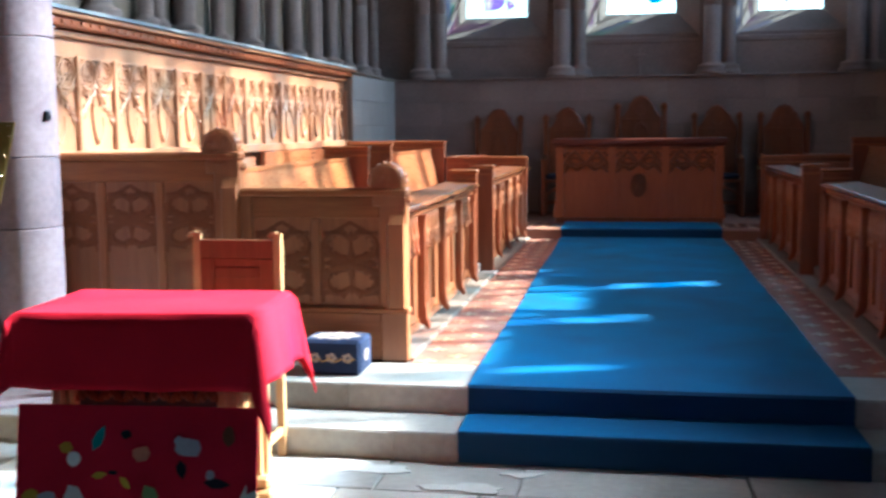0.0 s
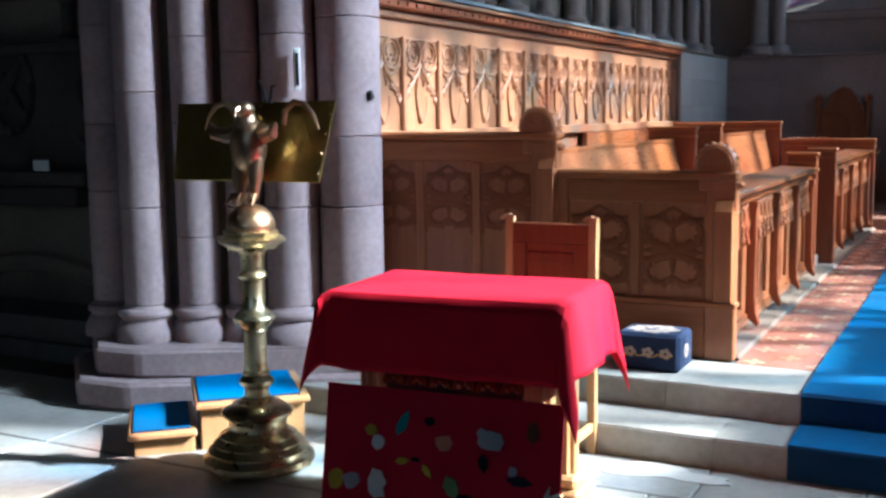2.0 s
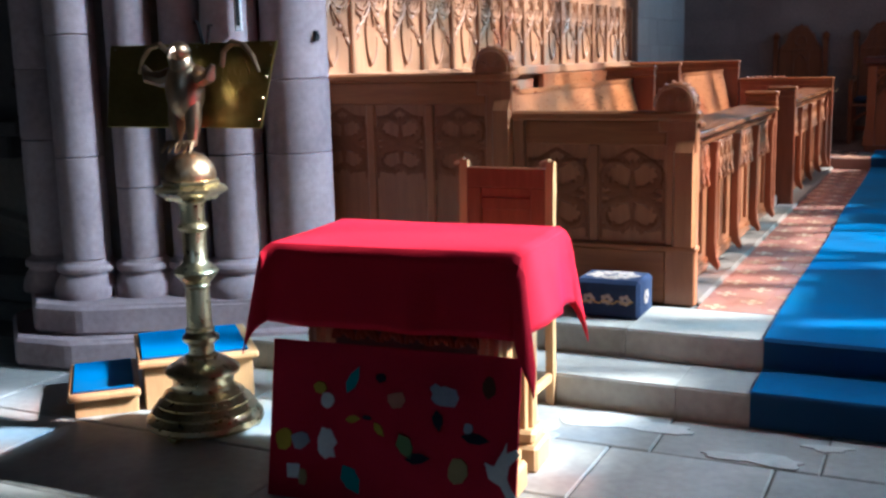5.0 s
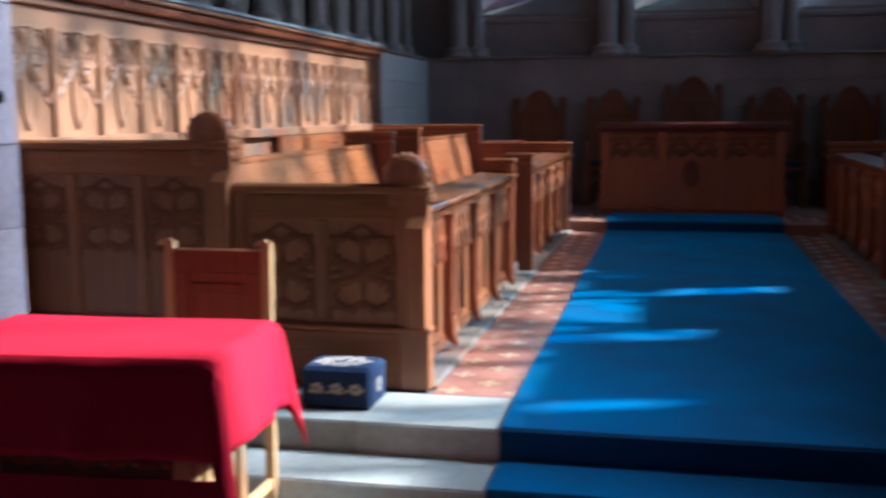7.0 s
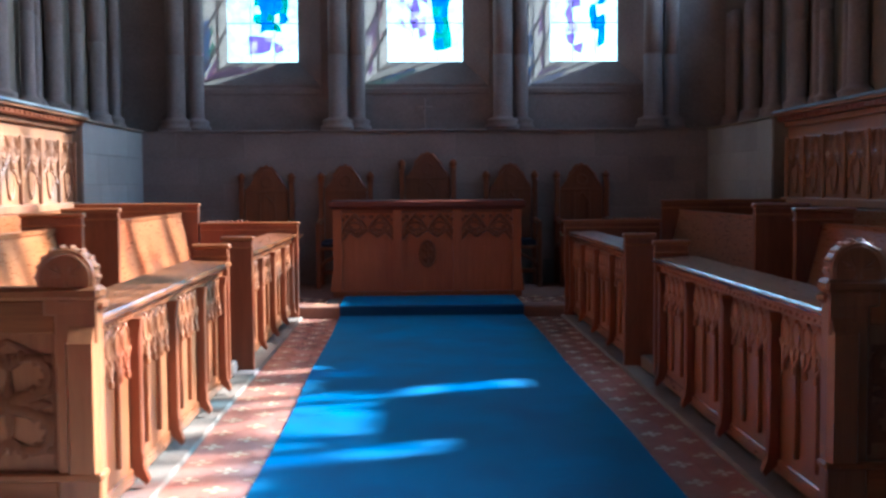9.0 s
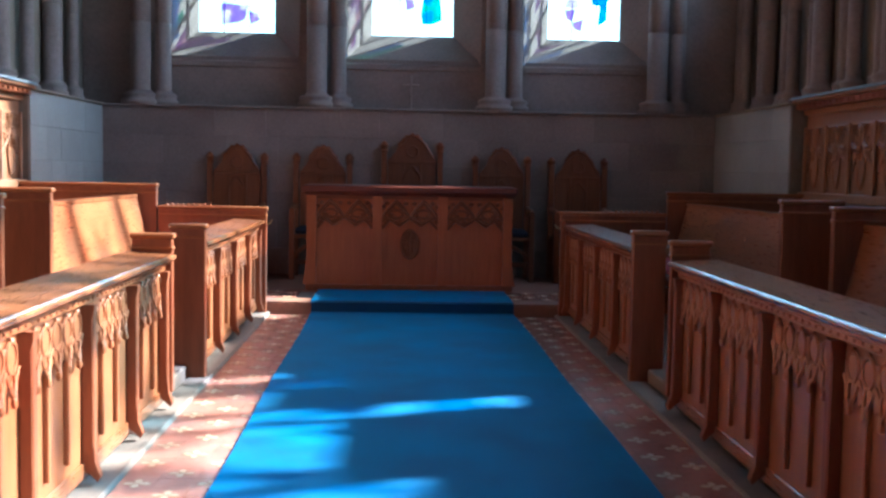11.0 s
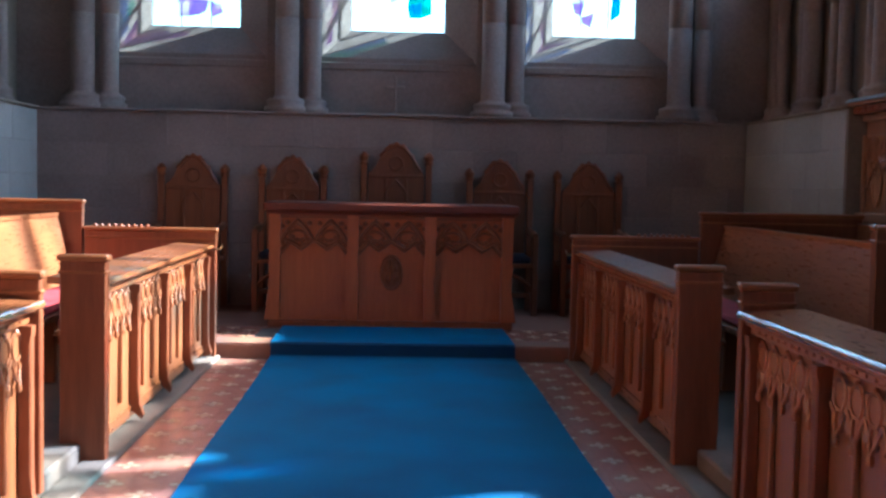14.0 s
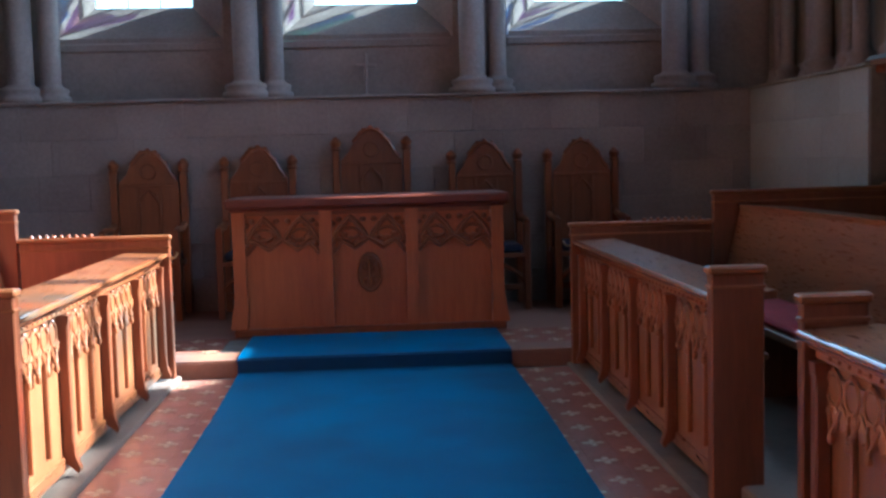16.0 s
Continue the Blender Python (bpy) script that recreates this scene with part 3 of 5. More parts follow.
    tong.matrix_basis = pose(P(3.395), PAN0 + wid / 2, 0)
    for k in range(1, NPAN):
        piece("tracery", part_.data, t, pose(P(3.395), PAN0 + (k + 0.5) * wid, 0))
        piece("tongue", tong.data, t, pose(P(3.395), PAN0 + (k + 0.5) * wid, 0))
    # stone capping above
    bm = bmesh.new()
    prism(bm, [(3.24, 2.235), (D_UP, 2.235), (D_UP, 2.33), (3.27, 2.262)], lambda u, v, d: (P(u), d, v), 5.3, PAN1 + 0.05)
    structure("trim_capping", bm, lead_roof, "sloping blue-grey slate capping above the panelling", "capping")


for s in (-1, 1):
    wall_panelling(s)


# ---- pier of clustered shafts beside the chancel ----
def pier():
    t = thing("clustered_pier", "clustered pier of grey sandstone shafts on a stepped plinth", "pier", "", "structure")
    for poly, z0, z1, bev in (([(-3.97, 4.21), (-3.65, 4.235), (-2.85, 4.72), (-2.42, 5.0), (-2.36, 5.46), (-4.5, 5.46), (-4.4, 4.6)], NAVE, 0.20, 0),
                              ([(-3.93, 4.31), (-3.66, 4.335), (-2.9, 4.79), (-2.50, 5.05), (-2.44, 5.46), (-4.42, 5.46), (-4.3, 4.65)], 0.20, 0.35, 0)):
        bm = bmesh.new()
        prism(bm, poly, lambda u, v, d: (u, v, d), z0, z1)
        bmesh.ops.bevel(bm, geom=bm.edges[:], offset=0.02, segments=1, affect="EDGES")
        part("plinth_course", bm, stone_drum, t)
    bm = bmesh.new()
    prism(bm, [(-3.98, 4.62), (-3.78, 4.72), (-3.45, 4.92), (-3.05, 5.08), (-2.88, 5.25), (-2.88, 5.46), (-4.4, 5.46), (-4.3, 4.8)], lambda u, v, d: (u, v, d), 0.35, H_WALL)
    part("core", bm, stone_pink, t)
    for cx, cy, r in ((-4.12, 4.66, 0.11), (-3.83, 4.61, 0.12), (-3.575, 4.74, 0.11), (-3.35, 4.86, 0.1), (-3.09, 4.92, 0.138), (-2.815, 5.07, 0.165)):
        bm = bmesh.new()
        lathe(bm, [(r * 1.48, 0.35), (r * 1.5, 0.372), (r * 1.46, 0.4), (r * 1.26, 0.452), (r * 1.16, 0.46), (r * 1.16, 0.472), (r * 1.3, 0.482), (r * 1.33, 0.5), (r * 1.26, 0.516), (r * 1.08, 0.524), (r, 0.54)], cx, cy, 20)
        part("base", bm, stone_drum, t, "", True)
        z = 0.54
        while z < H_WALL - 0.5:
            hgt = random.choice((0.36, 0.44, 0.52, 0.6))
            hgt = min(hgt, H_WALL - z)
            bm = bmesh.new()
            lathe(bm, [(r - 0.008, z), (r, z + 0.006), (r, z + hgt - 0.006), (r - 0.008, z + hgt)], cx, cy, 24)
            part("drum", bm, stone_drum, t, "", True)
            z += hgt
    return t


pier()
bm = bmesh.new()
box(bm, -9.2, -4.3, 5.46, 5.9, -0.3, H_WALL)
box(bm, -4.3, XC - D_LOW + 0.02, 5.46, 5.9, 2.4, H_WALL)
box(bm, -4.3, XC - D_LOW - 0.02, 5.46, 5.9, -0.3, 2.4)
structure("wall_transept", bm, stone, "shaded stone wall beside the pier", "wall")


def monument():
    t = thing("wall_monument", "dark carved stone wall monument with an oval wreath", "monument")
    X, Y = -5.5, 5.46
    f = lambda u, v, d: (X + u, Y - d, v)
    bm = bmesh.new()
    prism(bm, [(-0.42, 1.2), (0.42, 1.2), (0.5, 1.28), (0.58, 1.42), (0.58, 1.98), (-0.58, 1.98), (-0.58, 1.42), (-0.5, 1.28)], f, 0, 0.08)
    part("tablet", bm, stone_dark, t)
    c, m = -0.17, 1.73
    bm = bmesh.new()
    tube(bm, [f(c + x, y, 0.09) for x, y in arc(0, m, 0.19, 0.27, 0, 345, 22)], 0.032, 6, True)
    for k in range(22):
        a = 2 * math.pi * k / 22
        ball(bm, f(c + 0.2 * math.cos(a) + random.uniform(-0.01, 0.01), m + 0.28 * math.sin(a), 0.115), (0.028, 0.02, 0.034), 6, 4)
    part("wreath", bm, stone_dark, t, "", True)
    bm = bmesh.new()
    tube(bm, [f(c - 0.09, m - 0.13, 0.085), f(c - 0.05, m, 0.1), f(c + 0.03, m + 0.08, 0.1), f(c + 0.09, m + 0.17, 0.085)], [0.02, 0.045, 0.04, 0.015], 7)
    tube(bm, [f(c + 0.1, m - 0.15, 0.085), f(c + 0.02, m - 0.04, 0.1), f(c - 0.07, m + 0.11, 0.085)], [0.015, 0.035, 0.02], 7)
    part("carved_emblem", bm, stone_dark, t, "worn carved emblem", True)
    for sg in (-1, 1):
        bm = bmesh.new()
        tube(bm, [f(sg * 0.5, 1.34, 0.09), f(sg * 0.44, 1.42, 0.1), f(sg * 0.52, 1.55, 0.1), f(sg * 0.45, 1.7, 0.1), f(sg * 0.52, 1.9, 0.09)], [0.03, 0.045, 0.03, 0.045, 0.02], 7)
        part("scroll", bm, stone_dark, t, "", True)
        bm = bmesh.new()
        lathe(bm, [(0.06, 2.02), (0.07, 2.04), (0.045, 2.07), (0.045, 2.26), (0.07, 2.29), (0.07, 2.32)], X + sg * 0.42, Y - 0.12, 12)
        part("colonnette", bm, stone_dark, t, "", True)
    bm = bmesh.new()
    box(bm, X - 0.62, X + 0.62, Y - 0.16, Y, 1.96, 2.03, 0.015)
    part("string_course", bm, stone_dark, t)
    bm = bmesh.new()
    box(bm, X - 0.4, X + 0.55, Y - 0.2, Y, 1.1, 1.2, 0.015)
    box(bm, X - 0.32, X + 0.42, Y - 0.15, Y, 0.96, 1.1, 0.015)
    part("bracket", bm, stone_dark, t, "dark stepped bracket")
    bm = bmesh.new()
    box(bm, X - 0.62, X + 0.62, Y - 0.16, Y, 2.32, 2.42, 0.015)
    part("cornice", bm, stone_dark, t)


monument()
bm = bmesh.new()
pts = [(-0.95, NAVE)] + [(-0.95 * math.cos(radians(a)), 0.12 + 0.45 * math.sin(radians(a))) for a in range(0, 181, 15)] + [(0.95, NAVE)]
tube(bm, [(-5.6 + u, 5.45, v) for u, v in pts], 0.07, 8)
structure("trim_arch", bm, stone, "low moulded stone arch in the shaded wall", "arch")


# ---- stalls ----
def pointed(c, w, z0, rise, k=6):
    """Points of a pointed arch over the width w, from left to right."""
    left = [(c - w / 2 + w / 2 * math.sin(radians(90 * i / k)) ** 1.4, z0 + rise * (1 - (1 - i / k) ** 1.8)) for i in range(k + 1)]
    return left + [(2 * c - u, v) for u, v in left[-2::-1]]


DF = 1.345      # the face of the desks, from the middle line


def desk_front(s, y0, y1, bays, t):
    """The carved front of a choir desk: panels between feet-ended pilasters, thin mullions and a hanging tracery fringe."""
    P = lambda d: XC + s * d
    bm = bmesh.new()
    box(bm, *sides(s, DF, DF + 0.025), y0, y1, PLAT - 0.045, 1.08)
    part("front_panel", bm, oak, t)
    wid = (y1 - y0) / bays
    for z0, z1, d0 in ((1.035, 1.075, DF - 0.025), (PLAT - 0.045, PLAT + 0.02, DF - 0.012)):
        bm = bmesh.new()
        box(bm, *sides(s, d0, DF), y0, y1, z0, z1, 0.006)
        part("rail", bm, oak_long, t)
    pil = None
    for k in range(1, bays + 1):
        y = y0 + k * wid - (0.045 if k == bays else 0)
        if pil is None:
            bm = bmesh.new()
            box(bm, *sorted((0, -s * 0.05)), -0.021, 0.021, PLAT + 0.04, 1.0, 0.006)
            prism(bm, [(0, 1.035), (0.054, 1.035), (0.052, 1.0), (0.042, 0.97), (0, 0.97)], lambda u, v, d: (-s * u, d, v), -0.022, 0.022)
            prism(bm, [(0, PLAT + 0.08), (0.05, PLAT + 0.08), (0.052, PLAT + 0.02), (0.072, PLAT - 0.035), (0.062, PLAT - 0.055), (0.036, PLAT - 0.03), (0.0, PLAT + 0.0)], lambda u, v, d: (-s * u, d, v), -0.02, 0.02)
            pil = part("pilaster", bm, oak_red, t, "dark red-brown pilaster")
            pil.matrix_basis = pose(P(DF), y, 0)
        else:
            piece("pilaster", pil.data, t, pose(P(DF), y, 0))
    mul, head = None, None
    for k in range(bays):
        c = y0 + (k + 0.5) * wid
        for q in (-1, 1):
            y = c + q * wid * 0.165
            if mul is None:
                bm = bmesh.new()
                box(bm, *sorted((0, -s * 0.022)), -0.011, 0.011, PLAT + 0.07, 0.86, 0.004)
                mul = part("mullion", bm, oak, t)
                mul.matrix_basis = pose(P(DF), y, 0)
            else:
                piece("mullion", mul.data, t, pose(P(DF), y, 0))
        if head is None:
            bm = bmesh.new()
            f = lambda u, v, d=0.012: (-s * d, u, v)
            n = 5
            lw = (wid - 0.09) / n
            for i in range(n):
                u = -(wid - 0.09) / 2 + (i + 0.5) * lw
                tube(bm, [f(u + x, y) for x, y in arc(0, 0.965, lw * 0.38, 0.05, 0, 330, 12)], 0.0065, 5, True)
                tube(bm, [f(u - lw / 2, 0.93), f(u - lw * 0.2, 0.88), f(u, 0.835, 0.02), f(u + lw * 0.2, 0.88), f(u + lw / 2, 0.93)], 0.0085, 5)
                tube(bm, [f(u + x, y) for x, y in arc(0, 0.885, lw * 0.2, 0.035, 0, 330, 8)], 0.008, 4, True)
                ball(bm, f(u, 0.822, 0.02), (0.014, 0.014, 0.02), 6, 4)
                ball(bm, f(u, 1.02, 0.012), (0.01, 0.011, 0.01), 6, 4)
            hw = (wid - 0.09) / 2
            low = []
            for i in range(n * 4 + 1):
                low.append((-hw + i * lw / 4, 0.85 + (0.0, 0.03, -0.005, 0.03)[(i + 2) % 4]))
            prism(bm, low + [(hw, 1.0), (-hw, 1.0)], lambda u, v, d: (-s * d, u, v), 0.002, 0.011)
            head = part("tracery", bm, oak, t, "carved hanging tracery fringe", True)
            head.matrix_basis = pose(P(DF), c, 0)
        else:
            piece("tracery", head.data, t, pose(P(DF), c, 0))


def carved_field(bm, f, u0, u1, z0, z1):
    """Low carving of a sunk panel: four round lobes crossed by leafy ribs, with cusps at the sides."""
    c, w, h = (u0 + u1) / 2, u1 - u0, z1 - z0
    m = z0 + h * 0.48
    g = lambda a, b: f(c + a * w, m + b * h)
    tube(bm, [f(u0 + 0.004, z0), f(u0 + 0.004, z1 - w * 0.40)] + [f(u, v) for u, v in pointed(c, w - 0.008, z1 - w * 0.40, w * 0.36)] + [f(u1 - 0.004, z0)], 0.010, 5)
    for sg in (-1, 1):
        for up in (-1, 1):
            q = lambda a, b: g(sg * a, up * b)
            # the broad rib of one lobe, running out from the middle and curling back to the axis
            tube(bm, [q(0.02, 0.01), q(0.13, 0.04), q(0.27, 0.065), q(0.385, 0.12), q(0.43, 0.20), q(0.415, 0.285), q(0.34, 0.345), q(0.23, 0.365), q(0.13, 0.345), q(0.095, 0.30)],
                 [0.029, 0.031, 0.025, 0.020, 0.018, 0.018, 0.021, 0.018, 0.014, 0.006], 6)
            for a0, b0, a1, b1, r in ((0.25, 0.07, 0.27, 0.15, 0.02), (0.41, 0.14, 0.32, 0.19, 0.018), (0.43, 0.26, 0.34, 0.265, 0.013), (0.30, 0.36, 0.27, 0.29, 0.015),
                                      (0.38, 0.11, 0.475, 0.085, 0.02), (0.39, 0.33, 0.465, 0.385, 0.018), (0.16, 0.355, 0.13, 0.43, 0.016)):
                tube(bm, [q(a0, b0), q((a0 + a1) / 2, (b0 + b1) / 2), q(a1, b1)], [0.009, r * 1.05, 0.004], 6)
        tube(bm, [g(sg * 0.06, 0), g(sg * 0.2, 0.012), g(sg * 0.3, 0), g(sg * 0.455, 0.0)], [0.027, 0.021, 0.026, 0.006], 6)
    for up in (-1, 1):
        tube(bm, [g(0, 0), g(0, up * 0.10), g(0, up * 0.2), g(0, up * 0.30)], [0.021, 0.021, 0.011, 0.008], 6)
        for a0 in (-0.09, 0, 0.09):
            tube(bm, [g(0, up * 0.27), g(a0 * 0.9, up * 0.32), g(a0, up * 0.39)], [0.008, 0.018, 0.004], 6)
    tube(bm, [g(-0.06, 0), g(0, 0.0), g(0.06, 0)], [0.014, 0.03, 0.014], 8)
    mid = f(c, m)[1]
    for v in bm.verts:
        v.co.y = mid + (v.co.y - mid) * 0.42


def poppyhead(x, y, z, r, t, s):
    """A round carved finial with a crocketed rim."""
    bm = bmesh.new()
    prism(bm, [(r * math.cos(radians(a)), r * math.sin(radians(a))) for a in range(0, 360, 15)], lambda u, v, d: (x + u, y + d, z + v), -0.035, 0.035)
    bmesh.ops.bevel(bm, geom=bm.edges[:], offset=0.008, segments=1, affect="EDGES")
    for a in range(-40, 221, 20):
        ball(bm, (x + r * math.cos(radians(a)), y, z + r * math.sin(radians(a))), (0.010, 0.034, 0.010), 6, 5)
    for d in (-0.037, 0.037):
        tube(bm, [(x + u, y + d, z + v) for u, v in arc(0, 0, r * 0.8, r * 0.8, 0, 340, 16)], 0.0045, 5, True)
        for a in (35, 150, 265):
            for da, k1 in ((-38, 0.5), (0, 0.66), (38, 0.5)):
                tube(bm, [(x + r * k * math.cos(radians(a + da * k / k1 * 0.7)), y + d * 0.95, z + r * k * math.sin(radians(a + da * k / k1 * 0.7))) for k in (0.1, k1 * 0.6, k1)], [0.003, 0.007, 0.003], 5)
    box(bm, x - r * 0.75, x + r * 0.75, y - 0.036, y + 0.036, z - r * 1.25, z - r * 0.6, 0.006)
    for sg in (-1, 1):
        ball(bm, (x + sg * r * 1.05, y, z - r * 0.92), (0.028, 0.034, 0.022), 6, 5)
    part("poppyhead", bm, oak, t, "round carved finial with a crocketed rim", True)


def stall_end(s, d0, d1, y0, y1, z1, t, panels=2):
    """A panelled bench end between the distances d0 < d1 from the middle line."""
    P = lambda d: XC + s * d
    POST = 0.145
    bm = bmesh.new()
    box(bm, *sides(s, d0 + 0.02, d1 - 0.02), y0 + 0.022, y1 - 0.022, FLOOR, z1 - 0.02)
    part("end_panel", bm, oak, t)
    for a, b in ((d0, d0 + POST), (d1 - 0.06, d1)):
        bm = bmesh.new()
        box(bm, *sides(s, a, b), y0, y1, FLOOR, z1 - 0.02, 0.006)
        part("end_post", bm, oak, t)
    bm = bmesh.new()
    box(bm, *sides(s, d0 - 0.012, d1 + 0.005), y0 - 0.014, y1 + 0.014, z1 - 0.045, z1, 0.012)
    part("top_moulding", bm, oak_cross, t)
    for a, b in ((FLOOR, FLOOR + 0.26), (z1 - 0.16, z1 - 0.045)):
        bm = bmesh.new()
        box(bm, *sides(s, d0 + POST, d1 - 0.06), y0 + 0.006, y1 - 0.006, a, b, 0.006)
        part("end_rail", bm, oak_cross, t)
    bm = bmesh.new()
    box(bm, *sides(s, d0 - 0.01, d1), y0 - 0.012, y1, FLOOR + 0.26, FLOOR + 0.29, 0.008)
    part("base_moulding", bm, oak_cross, t)
    # chamfered buttress on the aisle-side post, with a small knob at its foot
    bm = bmesh.new()
    prism(bm, [(d0 + 0.012, y0 - 0.03), (d0 + POST - 0.05, y0 - 0.03), (d0 + POST - 0.035, y0 + 0.002), (d0 - 0.002, y0 + 0.002)], lambda u, v, d: (P(u), v, d), FLOOR + 0.29, z1 - 0.19)
    prism(bm, [(y0 - 0.03, z1 - 0.19), (y0 + 0.002, z1 - 0.19), (y0 + 0.002, z1 - 0.13)], lambda u, v, d: (P(d), u, v), d0 + 0.012, d0 + POST - 0.05)
    part("buttress", bm, oak, t)
    w = (d1 - d0 - POST - 0.06 - 0.05 * (panels - 1)) / panels
    for k in range(panels):
        a = d0 + POST + k * (w + 0.05)
        if k:
            bm = bmesh.new()
            box(bm, *sides(s, a - 0.05, a), y0 + 0.008, y1 - 0.008, FLOOR + 0.29, z1 - 0.16, 0.006)
            part("end_muntin", bm, oak, t)
        bm = bmesh.new()
        carved_field(bm, lambda u, v: (P(u), y0 + 0.016, v), a + 0.005, a + w - 0.005, (FLOOR + 0.31 if panels == 2 else z1 - 0.55), z1 - 0.17)
        part("end_tracery", bm, oak_carved, t, "carved tracery panel", True)


def plain_end(s, d0, d1, y0, y1, z0, z1, t, cap=True, label=""):
    bm = bmesh.new()
    box(bm, *sides(s, d0, d1), y0, y1, z0, z1 - 0.03, 0.005)
    part("end_panel", bm, oak_red, t, label)
    bm = bmesh.new()
    box(bm, *sides(s, d0 - 0.012, d1 + 0.012), y0 - 0.008, y1 + 0.008, z1 - 0.03, z1, 0.008)
    part("top_moulding", bm, oak_cross, t)
    bm = bmesh.new()
    box(bm, *sides(s, d0 - 0.006, d1 + 0.006), y0 - 0.004, y1 + 0.004, z1 - 0.085, z1 - 0.07, 0.004)
    part("bead", bm, oak_cross, t)


def choir_desk(s, y0, y1, bays, near):
    t = thing("choir_desk", "carved oak choir desk with " + ("tracery front and round end finial" if near else "tracery front and plain squared ends"), "choir desk", "choir desks")
    P = lambda d: XC + s * d
    desk_front(s, y0 + 0.08, y1 - 0.06, bays, t)
    bm = bmesh.new()
    prism(bm, [(1.29, 1.085), (1.53, 1.10), (1.53, 1.13), (1.29, 1.118), (1.28, 1.10)], lambda u, v, d: (P(u), d, v), y0 + 0.05, y1 - 0.04)
    part("desk_top", bm, oak_long, t)
    bm = bmesh.new()
    box(bm, *sides(s, 1.30, DF), y0 + 0.06, y1 - 0.05, 1.068, 1.088, 0.006)
    part("cornice", bm, oak_long, t)
    bm = bmesh.new()
    tube(bm, [(P(1.284), y0 + 0.055, 1.104), (P(1.284), y1 - 0.045, 1.104)], 0.0165, 10)
    part("nosing", bm, oak_polish, t, "polished rounded nosing", True)
    bm = bmesh.new()
    for k in range(int((y1 - y0 - 0.2) / 0.062)):
        ball(bm, (P(DF - 0.026), y0 + 0.12 + k * 0.062, 1.054), (0.006, 0.008, 0.008), 6, 4)
    tagged(part("pellet_moulding", bm, oak_carved, t, "", True), "row of small dark carved pellets", kind="stuff")
    bm = bmesh.new()
    box(bm, *sides(s, DF + 0.05, 1.51), y0 + 0.08, y1 - 0.06, 0.86, 0.885, 0.004)
    part("book_shelf", bm, oak_long, t)
    if near:
        stall_end(s, 1.248, 2.162, 5.49, 5.56, 1.235, t)
        poppyhead(P(1.352), 5.525, 1.266, 0.102, t, s)
        plain_end(s, 1.29, 1.495, y1 - 0.04, y1, PLAT, 1.225, t)
    else:
        plain_end(s, 1.262, 1.462, y0, y0 + 0.06, FLOOR, 1.232, t)
        plain_end(s, 1.26, 2.17, y1 - 0.05, y1, FLOOR, 1.232, t)
        bm = bmesh.new()
        for k in range(9):
            ball(bm, (P(1.74 + k * 0.045), y1 - 0.025, 1.238), (0.016, 0.02, 0.014), 6, 4)
        part("cresting", bm, oak_cross, t, "row of small carved beads", True)
        bm = bmesh.new()
        tube(bm, [(P(1.27), y1 - 0.025, 1.09), (P(1.235), y1 - 0.025, 1.085), (P(1.222), y1 - 0.025, 1.10), (P(1.215), y1 - 0.025, 1.12)], 0.006, 6)
        part("hook", bm, brass, t, "small brass hook", True)
    return t


def choir_bench(s, y0, y1, near):
    """The front bench; its high back carries the book board of the row behind."""
    t = thing("choir_bench", "long oak choir bench with a high leaning back and red cushion", "bench", "choir benches")
    P = lambda d: XC + s * d
    bm = bmesh.new()
    box(bm, *sides(s, 1.85, 2.28), y0 + 0.06, y1 - 0.06, 0.78, 0.82, 0.006)
    part("seat", bm, oak_long, t)
    bm = bmesh.new()
    prism(bm, [(2.22, 0.82), (2.26, 0.82), (2.40, 1.27), (2.40, 1.30), (2.34, 1.30), (2.33, 1.26)], lambda u, v, d: (P(u), d, v), y0 + 0.05, y1 - 0.05)
    part("backrest", bm, oak_long, t)
    bm = bmesh.new()
    prism(bm, [(2.33, 1.30), (2.66, 1.275), (2.66, 1.30), (2.33, 1.325)], lambda u, v, d: (P(u), d, v), y0 + 0.05, y1 - 0.05)
    part("book_board", bm, oak_long, t)
    bm = bmesh.new()
    box(bm, *sides(s, 1.87, 2.2), y0 + 0.1, y1 - 0.1, 0.82, 0.86, 0.015)
    part("cushion", bm, cushion_red, t, "flat crimson cushion")
    for y in (y0 + 0.3, (y0 + y1) / 2, y1 - 0.3):
        bm = bmesh.new()
        box(bm, *sides(s, 1.92, 2.2), y - 0.025, y + 0.025, PLAT, 0.78, 0.006)
        part("support", bm, oak, t)
    if near:
        plain_end(s, 2.176, 2.54, y1 - 0.05, y1, PLAT, 1.415, t)
    else:
        plain_end(s, 2.15, 2.52, y0, y0 + 0.05, PLAT, 1.43, t)
    return t


def back_bench(s, y0, y1, near):
    t = thing("back_bench", "oak bench against the panelled wall behind the choir", "bench", "back benches")
    P = lambda d: XC + s * d
    bm = bmesh.new()
    box(bm, *sides(s, 2.95, 3.36), y0 + 0.06, y1 - 0.06, 0.98, 1.02, 0.006)
    part("seat", bm, oak_long, t)
    bm = bmesh.new()
    box(bm, *sides(s, 3.31, 3.36), y0 + 0.06, y1 - 0.06, 1.02, 1.355, 0.005)
    part("backrest", bm, oak_long, t)
    for y in (y0 + 0.4, (y0 + y1) / 2, y1 - 0.4):
        bm = bmesh.new()
        box(bm, *sides(s, 3.0, 3.3), y - 0.025, y + 0.025, 0.56, 0.98, 0.006)
        part("support", bm, oak, t)
    if near:
        stall_end(s, 2.164, 3.36, 5.49, 5.56, 1.43, t, 3)
        poppyhead(P(2.273), 5.525, 1.45, 0.108, t, s)
    else:
        plain_end(s, 2.184, 3.36, y1 - 0.05, y1, PLAT, 1.415, t)
    return t


